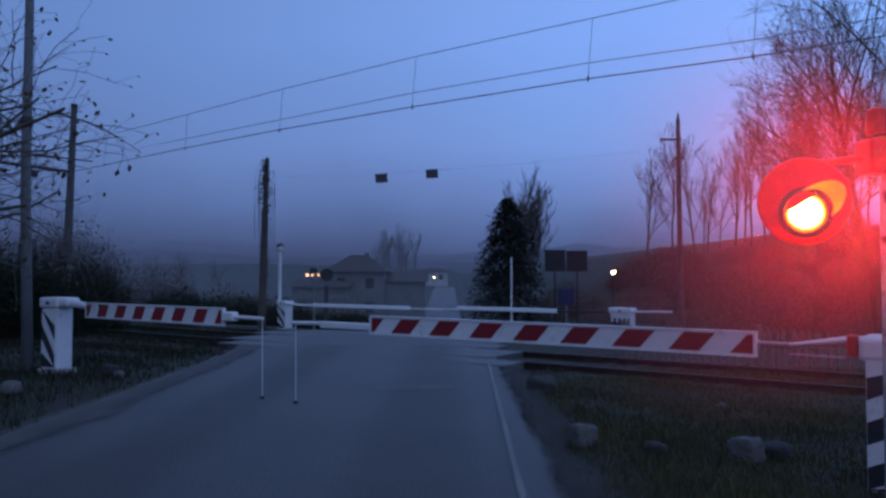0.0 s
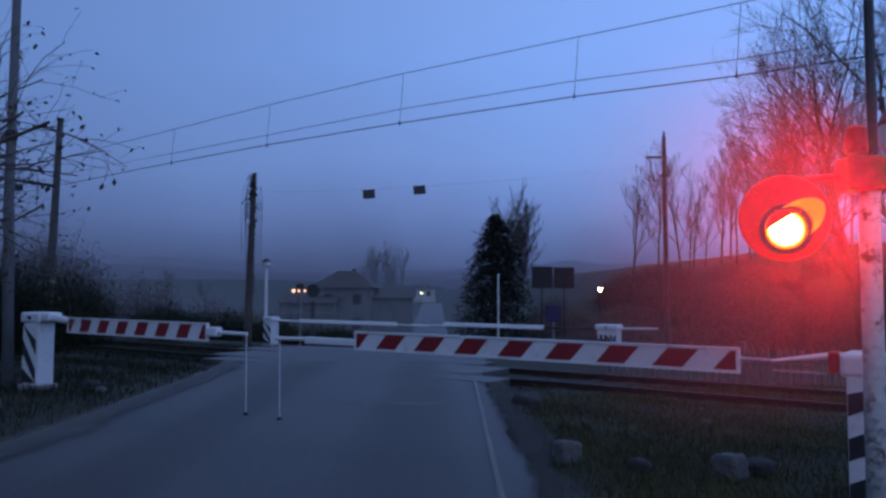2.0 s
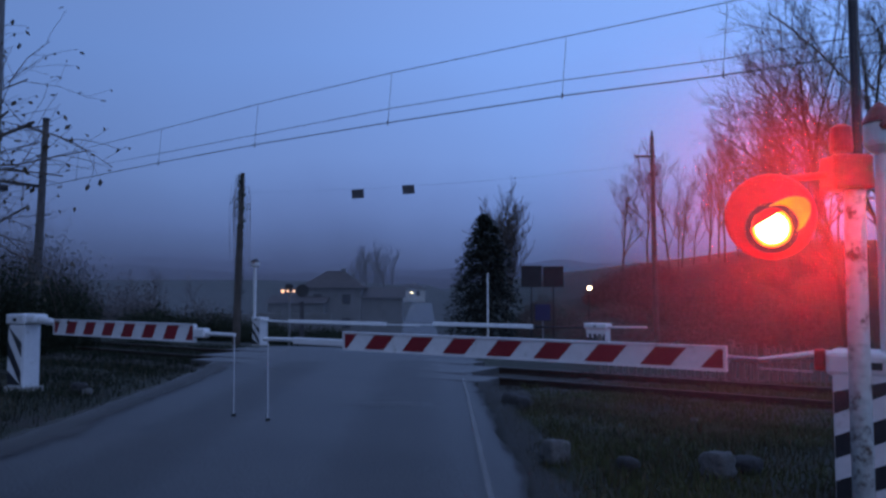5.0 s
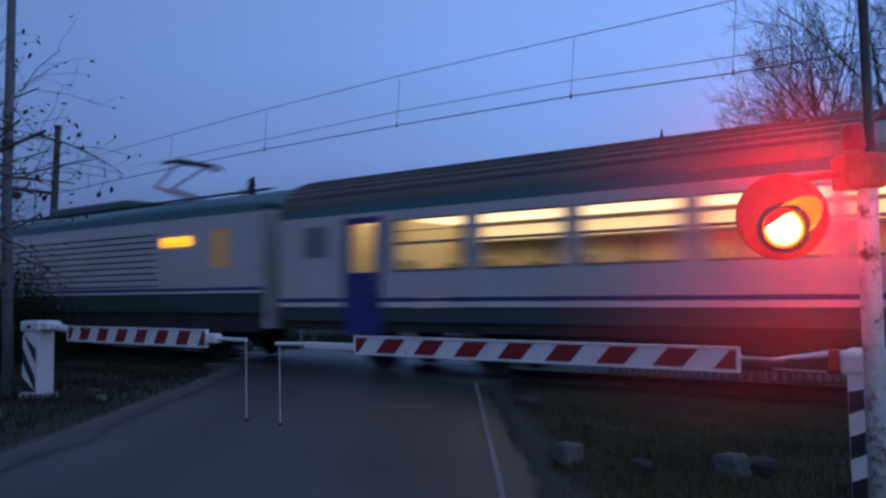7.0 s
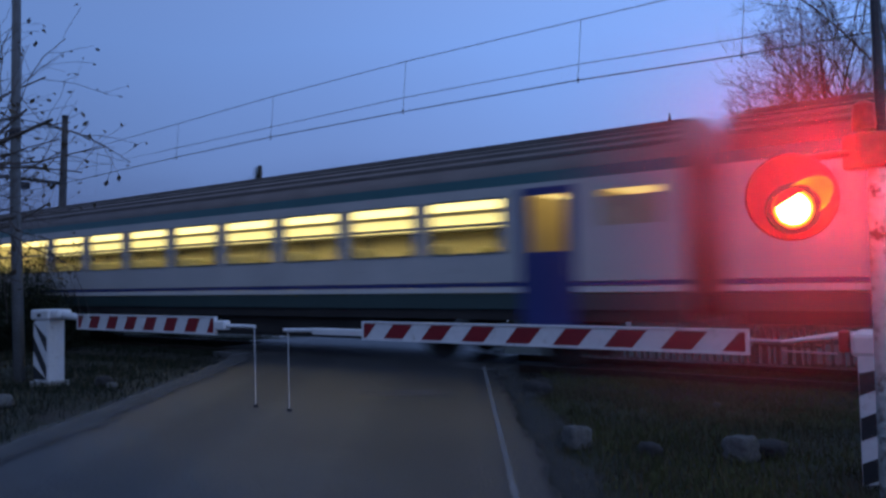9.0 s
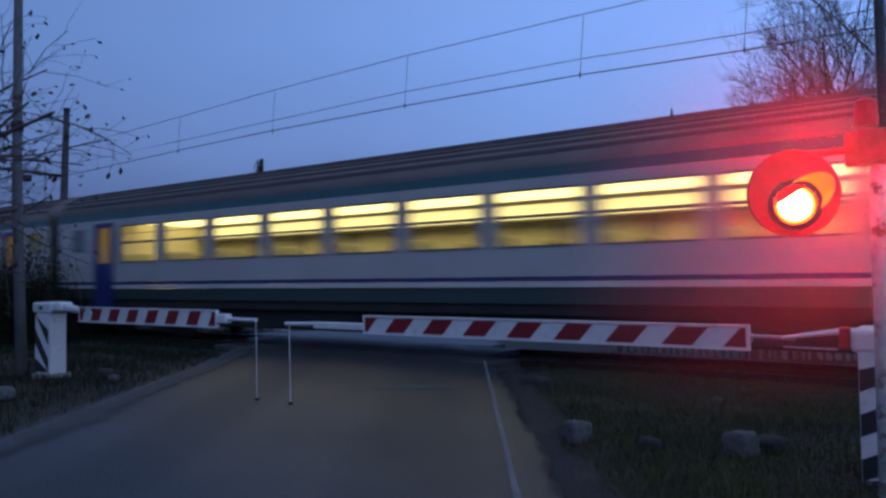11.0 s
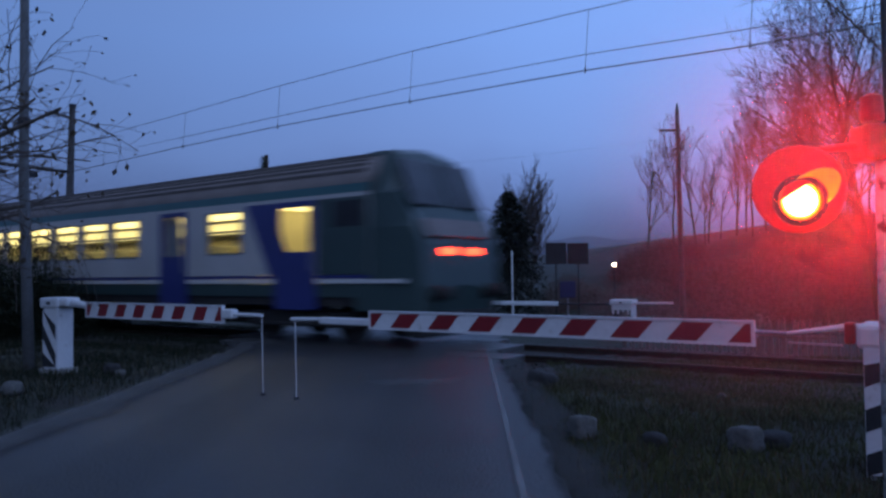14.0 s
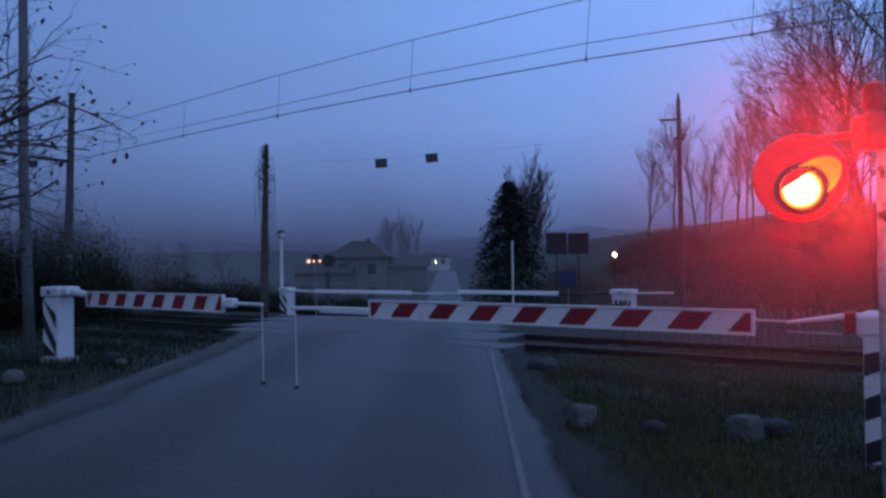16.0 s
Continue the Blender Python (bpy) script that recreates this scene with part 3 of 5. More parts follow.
            part("step", box(a, b, min(y, y + sg * 0.12), max(y, y + sg * 0.12), 0.42, 0.46), M_TUNDER, d)
    for a, b in small:
        part("frosted_pane", box(a, b, -HALF - 0.01, -HALF + 0.01, 2.2, WZ1), M_TBLIND, root)
    for x in (3.7, L - 3.7):
        bogie(root, x)
    part("underframe", box(6.0, L - 6.0, -1.2, 1.2, 0.38, 1.02, bevel=0.05), M_TUNDER, root)
    for x in (0.02, L - 0.3):
        for sy in (-0.875, 0.875):
            part("buffer", tube([(x - 0.12, sy, 1.05), (x + 0.4, sy, 1.05)], [0.2, 0.09], 12), M_TUNDER, root)


def coach(light, label):
    root = empty("railway_coach", Matrix(), label, "railway coach", "train")
    coach_shell(root, COACH, coach_windows(), [(2.05, 2.95), (23.5, 24.45)], [(0.95, 1.6)], light)
    # half-drawn blind behind the end window leaves a lit strip above it
    for y in (-HALF + 0.06, HALF - 0.06):
        part("end_blind", box(24.80, 25.85, y - 0.008, y + 0.008, 2.2, 2.70), M_TBLINDCLOTH, root, "dull cream blind")
    return root


def driving_trailer():
    root = empty("driving_trailer_coach", Matrix(), "green and white driving trailer coach with two red tail lamps lit", "railway coach", "train")
    wins = [(3.2 + 1.45 * k, 3.2 + 1.45 * k + 1.12) for k in range(10)] + [(20.15, 21.25)]
    coach_shell(root, COACH, wins, [(18.3, 19.35), (22.35, 23.55)], [(0.95, 1.6)], M_TLIGHT, True)
    # added plate blocks part of the light in this door window
    part("door_light_mask", box(18.4, 18.98, -HALF + 0.05, -HALF + 0.066, WZ0 - 0.05, WZ1), M_TBLIND, root, "added grey plate hiding part of the lit door window")
    # slanted blue flash and green cab section
    for y, sg in ((-HALF, -1), (HALF, 1)):
        bm = bmesh.new()
        yy = y + sg * 0.030
        a = [bm.verts.new((x, yy, z)) for x, z in ((21.45, 2.92), (22.3, 2.92), (22.9, 1.42), (22.2, 1.42))]
        b = [bm.verts.new((x, yy + sg * 0.012, z)) for x, z in ((21.45, 2.92), (22.3, 2.92), (22.9, 1.42), (22.2, 1.42))]
        for i in range(4):
            bm.faces.new((a[i], a[(i + 1) % 4], b[(i + 1) % 4], b[i]))
        bm.faces.new(a)
        bm.faces.new(b)
        bmesh.ops.recalc_face_normals(bm, faces=bm.faces)
        part("blue_flash", bm, M_TBLUE, root)
        part("cab_side", box(23.6, 24.96, min(yy, yy + sg * 0.015), max(yy, yy + sg * 0.015), 1.42, 2.92, bevel=0.005), M_TGREEN, root, "dark green cab side")
        part("cab_window", box(24.05, 24.85, min(yy + sg * 0.016, yy + sg * 0.02), max(yy + sg * 0.016, yy + sg * 0.02), 2.35, 2.85), M_GLASSDARK, root)
        part("white_stripe", box(24.95, 25.75, min(y * 0.93, yy), max(y * 0.93, yy), 1.25, 1.325), M_TPALE, root)
    # raked nose
    bm = bmesh.new()
    sec = []
    for x, top, inset in ((24.6, 3.93, -0.02), (25.15, 3.92, 0.0), (25.36, 3.82, 0.02), (25.60, 3.25, 0.06), (25.90, 2.48, 0.10), (26.08, 2.05, 0.14), (26.14, 1.2, 0.18), (26.02, 0.7, 0.26)):
        h = HALF - inset
        sec.append([bm.verts.new((x, y, z)) for y, z in ((-h, 0.72), (-h, min(top, 2.3)), (-h * 0.96, min(top, 2.95)), (-h * 0.66, top - 0.10), (0, top), (h * 0.66, top - 0.10), (h * 0.96, min(top, 2.95)), (h, min(top, 2.3)), (h, 0.72))])
    for u, w in zip(sec, sec[1:]):
        for i in range(8):
            bm.faces.new((u[i], u[i + 1], w[i + 1], w[i]))
    bm.faces.new(sec[-1])
    bmesh.ops.recalc_face_normals(bm, faces=bm.faces)
    nose = part("nose", bm, M_TGREEN, root, "dark green raked driving cab end")
    glass = pose(25.655, 0, 3.10, 0, -21.5, 0)
    for sy in (-0.6, 0.6):
        part("windscreen", box(-0.03, 0.03, sy - 0.54, sy + 0.54, -0.42, 0.56, bevel=0.02), M_GLASSDARK, nose, at=glass)
    part("light_bar", box(-0.03, 0.03, -1.05, 1.05, -0.19, 0.19, bevel=0.02), M_TROOF, nose, "pale grey band under the windscreen", at=pose(26.0, 0, 2.28, 0, -23, 0))
    for sy in (-0.42, 0.42):
        part("tail_lamp", box(26.04, 26.13, sy - 0.20, sy + 0.20, 1.77, 1.90, bevel=0.03), M_TAIL, nose, "glowing red tail lamp")
    part("snow_plough", box(25.6, 26.05, -1.15, 1.15, 0.22, 0.7, bevel=0.06), M_TUNDER, root)
    return root


def locomotive():
    L = 15.6
    root = empty("electric_locomotive", Matrix(), "electric locomotive in grey and teal with raised pantograph", "locomotive", "train")
    win = [(13.7, 14.35, 2.1, 2.95)]
    for y, sg in ((-HALF - 0.03, -1), (HALF + 0.03, 1)):
        part("side_wall", side_panels(bmesh.new(), win + [(2.35, 2.95, 2.4, 3.05)], 1.9, L - 0.25, 1.67, 3.25, y), M_TWHITE, root)
        part("cab_window", box(2.35, 2.95, y - 0.01, y + 0.01, 2.4, 3.05), M_GLASSDARK, root)
        part("rear_cab_window", box(13.7, 14.35, y - 0.01, y + 0.01, 2.1, 2.95), mat("dim_lit_cab_window", (0.3, 0.2, 0.1), 0.3, emit=(0.9, 0.50, 0.2), power=0.07) if sg < 0 else M_GLASSDARK, root)
        part("stripe", box(1.2, L - 0.25, min(y, y + sg * 0.03), max(y, y + sg * 0.03), 1.60, 1.67), M_TBLUE, root, "dark blue stripe")
        part("white_stripe", box(1.2, L - 0.25, min(y, y + sg * 0.028), max(y, y + sg * 0.028), 1.545, 1.60), M_TPALE, root)
        part("skirt", box(1.2, L - 0.25, min(y, y - sg * 0.05), max(y, y - sg * 0.05), 1.12, 1.54), M_TGREEN, root, "dark green lower side")
        part("solebar", box(1.2, L - 0.3, min(y - sg * 0.05, y - sg * 0.12), max(y - sg * 0.05, y - sg * 0.12), 0.72, 1.15), M_TUNDER, root)
        part("eave", box(1.9, L - 0.25, min(y, y + sg * 0.022), max(y, y + sg * 0.022), 3.22, 3.42), M_TTEAL, root, "teal band under the roof")
        grooves = [1.74 + 0.15 * k for k in range(9)]
        # added dark panel behind the ribs paints the shade in the grooves
        part("groove_shade_panel", box(3.3, 11.75, min(y, y + sg * 0.030), max(y, y + sg * 0.030), 1.72, 3.05), M_TUNDER, root)
        for z in grooves:
            part("side_rib", box(3.28, 11.77, min(y, y + sg * 0.055), max(y, y + sg * 0.055), z, z + 0.118, bevel=0.012), M_TWHITE, root)
    d = part("display", box(11.95, 13.05, -HALF - 0.075, -HALF - 0.04, 2.62, 2.84, bevel=0.01), M_DISPLAY, root, "glowing orange destination display")
    for k in range(7):
        part("display_mark", box(12.06 + k * 0.13, 12.09 + k * 0.13, -HALF - 0.079, -HALF - 0.0755, 2.64, 2.70 + 0.02 * (k % 3)), M_BLACK, d)
    part("roof", prism(roof_outline(3.80, 3.35, 1.38), 1.9, L - 0.25), M_TTEAL, root, "teal roof", smooth=True)
    part("end_wall", box(L - 0.25, L - 0.22, -HALF + 0.03, HALF - 0.03, 0.8, 3.3), M_TWHITE, root)
    part("gangway", box(L - 0.22, L + 0.05, -0.5, 0.5, 1.1, 3.1, bevel=0.04), M_RUBBER, root)
    part("inner_floor", box(0.9, L - 0.3, -1.36, 1.36, 1.0, 1.1), M_TUNDER, root)
    # raked front
    bm = bmesh.new()
    sec = []
    for x, top, inset in ((2.3, 3.80, 0.0), (1.85, 3.78, 0.01), (1.45, 3.62, 0.03), (1.05, 2.85, 0.07), (0.60, 2.05, 0.12), (0.25, 1.55, 0.15), (0.15, 1.0, 0.18), (0.3, 0.5, 0.24)):
        h = HALF + 0.02 - inset
        sec.append([bm.verts.new((x, y, z)) for y, z in ((-h, 0.55), (-h, min(top, 2.3)), (-h * 0.97, min(top, 3.25)), (-h * 0.62, top - 0.1), (0, top), (h * 0.62, top - 0.1), (h * 0.97, min(top, 3.25)), (h, min(top, 2.3)), (h, 0.55))])
    for u, w in zip(sec, sec[1:]):
        for i in range(8):
            f_ = bm.faces.new((u[i], u[i + 1], w[i + 1], w[i]))
            f_.material_index = 1 if i in (0, 1, 6, 7) and w[0].co.x > 1.2 else 0
    bm.faces.new(sec[-1])
    bmesh.ops.recalc_face_normals(bm, faces=bm.faces)
    nose = part("nose", bm, [M_TTEAL, M_TWHITE], root, "teal raked front with pale grey cheeks")
    for sy in (-0.58, 0.58):
        part("windscreen", box(-0.03, 0.03, sy - 0.5, sy + 0.5, -0.4, 0.4, bevel=0.02), M_GLASSDARK, nose, at=pose(1.16, 0, 3.10, 0, 28, 0))
    for sy in (-0.85, 0.85):
        part("headlight", box(0.14, 0.24, sy - 0.16, sy + 0.16, 1.45, 1.62, bevel=0.02), M_WHITEGLOW, nose)
    # roof gear
    part("roof_box", box(5.6, 9.4, -0.75, 0.75, 3.75, 4.05, bevel=0.08), M_TGREEN, root)
    part("roof_box", box(3.6, 4.5, -0.4, 0.4, 3.75, 3.92, bevel=0.06), M_TROOF, root)
    part("roof_rail", tube([(2.4, -1.0, 3.78), (15.2, -1.0, 3.78)], 0.03, 6), M_DARKMETAL, root)
    for x in (2.6, 4.8, 9.8, 13.6):
        part("insulator", lathe([(0.05, 3.7), (0.09, 3.76), (0.05, 3.8), (0.09, 3.86), (0.05, 3.92), (0.04, 3.98)], 12), M_RUST, root, at=pose(x, -0.4, 0))
    pan = part("pantograph_base", box(9.9, 11.9, -0.5, 0.5, 3.72, 3.84), M_DARKMETAL, root)
    for sy in (-0.35, 0.35):
        part("lower_arm", tube([(11.7, sy, 3.84), (9.9, sy * 0.7, 4.38)], 0.035, 8), M_RED_AND_LIT, pan)
        part("upper_arm", tube([(9.9, sy * 0.7, 4.38), (11.1, sy * 1.2, 4.86)], 0.025, 8), M_RED_AND_LIT, pan)
    for x in (11.0, 11.3):
        part("collector_head", tube([(x, -0.8, 4.80), (x, -0.55, 4.89), (x, 0.55, 4.89), (x, 0.8, 4.80)], 0.04, 8), M_DARKMETAL, pan)
    for x in (3.6, 12.0):
        bogie(root, x)
    part("underframe", box(5.4, 10.2, -1.2, 1.2, 0.3, 1.0, bevel=0.05), M_TUNDER, root)
    return root


TRAIN = []


def train():
    TRAIN.append((locomotive(), -15.6))
    TRAIN.append((coach(M_TLIGHTW, "grey and white passenger coach with amber lit windows"), 0.0))
    c = coach(M_TLIGHT, "grey and white passenger coach with yellow lit windows")
    TRAIN.append((c, COACH))
    # these coaches are shifted along the track to fit the camera's view
    for k, view_shift in ((2, 0.05), (3, 0.12), (4, 0.2)):
        TRAIN.append((copy_thing(c, Matrix()), COACH * k + view_shift))
    TRAIN.append((driving_trailer(), COACH * 5))


train()


# ---- level crossing equipment ----
def striped_board(parent, x0, x1, z0, z1, y, first, pitch, width, count, lean):
    """White board between x0 and x1 carrying red slanted bands as shallow plates, and a raised rim."""
    b = part("striped_board", box(x0, x1, y - 0.012, y + 0.012, z0, z1, bevel=0.003), M_WHITE, parent, "white board with slanted red bands")
    for k in range(count):
        lo = first + k * pitch
        hi = lo + width
        pts = [(lo, z0 + 0.012), (hi, z0 + 0.012), (hi + lean, z1 - 0.012), (lo + lean, z1 - 0.012)]
        pts = [(min(max(px, x0 + 0.013), x1 - 0.013), pz) for px, pz in pts]
        bm = bmesh.new()
        f0 = [bm.verts.new((px, y - 0.0165, pz)) for px, pz in pts]
        f1 = [bm.verts.new((px, y - 0.0115, pz)) for px, pz in pts]
        for i in range(4):
            bm.faces.new((f0[i], f0[(i + 1) % 4], f1[(i + 1) % 4], f1[i]))
        bm.faces.new(f0[::-1])
        bm.faces.new(f1)
        bmesh.ops.recalc_face_normals(bm, faces=bm.faces)
        part("red_band", bm, M_RED, b)
    rim = side_panels(bmesh.new(), [(x0 + 0.012, x1 - 0.012, z0 + 0.004, z1 - 0.004)], x0 - 0.012, x1 + 0.012, z0 - 0.012, z1 + 0.012, y, 0.044)
    part("rim", rim, M_WHITE, b)


def machine(name, s, off, z, h, w, dpt, turn=0.0, label=""):
    """Barrier machine: white steel housing, striped panel on the road side, cap with pivot."""
    root = empty(name, trk_pose(s, off, z, turn), label, "barrier machine", "barrier machines")
    part("housing", box(-w / 2, w / 2, -dpt / 2, dpt / 2, 0.0, h - 0.16, bevel=0.015), M_WHITE, root)
    part("foot", box(-w / 2 - 0.05, w / 2 + 0.05, -dpt / 2 - 0.05, dpt / 2 + 0.05, -0.25, 0.02, bevel=0.015), M_CONCRETE, root)
    part("cap", box(-w / 2 - 0.06, w / 2 + 0.04, -dpt / 2 - 0.03, dpt / 2 + 0.03, h - 0.16, h, bevel=0.03), M_WHITE, root)
    part("vent", box(-0.05, 0.03, -dpt / 2 - 0.036, -dpt / 2 - 0.031, h - 0.11, h - 0.06), M_BLACK, root)
    part("door_panel", box(-w / 2 + 0.04, w / 2 - 0.04, -dpt / 2 - 0.006, -dpt / 2, 0.10, h - 0.24, bevel=0.003), M_WHITE, root)
    return root


def stripe_plate(parent, m, w, h, bands, slope):
    """Plate with slanted black bands; m: its pose, facing local -y."""
    pl = part("stripe_plate", box(-w / 2, w / 2, -0.006, 0.006, 0, h, bevel=0.002), M_WHITE, parent, "black and white striped plate", at=m)
    step = h / bands
    for k in range(-1, bands + 1):
        z = k * step
        pts = [(-w / 2 + 0.004, z), (w / 2 - 0.004, z + slope), (w / 2 - 0.004, z + slope + step * 0.5), (-w / 2 + 0.004, z + step * 0.5)]
        pts = [(px, min(max(pz, 0.004), h - 0.004)) for px, pz in pts]
        if max(p[1] for p in pts) - min(p[1] for p in pts) < 0.02:
            continue
        bm = bmesh.new()
        f0 = [bm.verts.new((px, -0.0105, pz)) for px, pz in pts]
        bm.faces.new(f0)
        g = bmesh.ops.extrude_face_region(bm, geom=list(bm.faces))
        bmesh.ops.translate(bm, vec=(0, 0.005, 0), verts=[v for v in g["geom"] if isinstance(v, bmesh.types.BMVert)])
        bmesh.ops.recalc_face_normals(bm, faces=bm.faces)
        part("black_band", bm, M_BLACK, pl)


def near_left_barrier():
    root = machine("barrier_machine", -11.72, -6.05, 0.04, 1.12, 0.31, 0.29, 10.6, "white barrier machine with black striped flank beside the road")
    stripe_plate(root, pose(0.0, -0.16, 0.05), 0.30, 0.88, 2, -0.46)
    arm = part("boom_arm", tube([(0.18, -0.02, 1.06), (0.62, -0.02, 1.0), (0.9, -0.02, 0.985)], [0.07, 0.05, 0.035], 10), M_WHITE, root)
    part("hub", box(0.10, 0.36, -0.14, 0.12, 0.98, 1.12, bevel=0.04), M_WHITE, arm)
    boom = empty("barrier_boom", trk_pose(-11.72, -6.05, 0.0), "lowered striped half barrier boom with hanging support leg", "barrier boom", "barrier booms")
    striped_board(boom, 0.88, 4.06, 0.885, 1.085, -0.02, 0.72, 0.455, 0.23, 8, 0.09)
    part("spine", tube([(0.85, 0.02, 0.985), (4.1, 0.02, 0.985)], 0.035, 8), M_GALV, boom)
    part("socket", box(4.07, 4.27, -0.06, 0.05, 0.935, 1.05, bevel=0.02), M_WHITE, boom)
    part("tip_tube", tube([(4.2, -0.01, 0.99), (4.78, -0.01, 0.985)], 0.022, 8), M_WHITE, boom)
    leg(boom, 4.77, 0.97)


def leg(boom, x, z):
    part("support_leg", tube([(x, -0.01, z), (x + 0.012, -0.01, 0.05)], 0.0052, 6), M_WHITE, boom, "thin white hanging leg")
    part("leg_foot", lathe([(0.024, 0.018), (0.03, 0.03), (0.028, 0.06), (0.012, 0.07)], 10), M_RUBBER, boom, at=pose(x + 0.012, -0.01, 0))


def near_right_barrier():
    root = machine("barrier_machine", -0.36, -6.05, 0.0, 1.08, 0.5, 0.42, 0, "white barrier machine with black and white striped front")
    stripe_plate(root, pose(0.0, -0.225, 0.06, 0, 0, 0), 0.54, 0.90, 3, 0.26)
    part("amber_label", box(0.10, 0.22, -0.242, -0.236, 0.66, 0.82), M_AMBER, root)
    boom = empty("barrier_boom", trk_pose(-0.36, -6.05, 0.0), "lowered long striped half barrier boom across the road", "barrier boom", "barrier booms")
    striped_board(boom, -4.86, -1.02, 0.895, 1.065, -0.02, -5.06, 0.482, 0.245, 9, 0.13)
    part("spine", tube([(-4.9, 0.02, 0.98), (-1.0, 0.02, 0.98)], 0.035, 8), M_GALV, boom)
    part("sleeve", box(-5.62, -4.87, -0.03, 0.03, 0.915, 0.99, bevel=0.012), M_WHITE, boom)
    part("tip_tube", tube([(-5.6, 0, 0.965), (-6.09, 0, 0.955)], 0.022, 8), M_WHITE, boom)
    leg(boom, -6.02, 0.94)
    part("inner_rod", tube([(-1.0, 0, 0.99), (-0.70, 0, 0.985)], 0.018, 8), M_GALV, boom)
    for y in (-0.12, 0.12):
        part("fork", tube([(-0.78, y * 0.3, 0.99), (-0.42, y, 1.045), (0.1, y, 1.07)], [0.010, 0.017, 0.020], 8), M_WHITE, boom)
    part("tie_rod", tube([(-0.75, -0.16, 0.935), (-0.4, -0.16, 0.93)], 0.008, 6), M_GALV, boom)
    part("pivot_block", box(-0.39, -0.32, -0.17, -0.10, 0.94, 1.09, bevel=0.015), M_RED_AND_LIT, boom)
    part("counterweight", box(0.06, 0.5, -0.16, 0.16, 1.09, 1.16, bevel=0.02), M_WHITE, boom)
    return root


near_left_barrier()
near_right_barrier()


def bell_post(x, y, z0, top, r=0.04, label="white post topped by a warning bell with dark cap"):
    root = empty("bell_post", pose(x, y, z0), label, "warning bell", "bell posts")
    h = top - z0
    part("post", tube([(0, 0, -0.1), (0, 0, h - 0.30)], [r, r * 0.92], 14), M_WHITE, root)
    part("bell_housing", lathe([(r * 1.2, h - 0.36), (r * 2.3, h - 0.31), (r * 2.5, h - 0.28), (r * 2.5, h - 0.16), (r * 2.2, h - 0.15)], 20), M_WHITE, root)
    part("bell_cap", lathe([(r * 2.7, h - 0.15), (r * 2.5, h - 0.12), (r * 1.5, h - 0.05), (r * 0.5, h - 0.01), (0.006, h)], 20), M_RED_AND_LIT if y < 10 else M_BLACK, root, "dark conical cap")
    part("bell_lamp", lathe([(0.01, -0.03), (0.035, -0.02), (0.035, 0.02), (0.01, 0.03)], 12), M_RED_AND_LIT, root, at=pose(-0.02, -r * 2.4, h - 0.18, 90, 0, 0))


bell_post(3.20, 5.0, 0.0, 2.80)


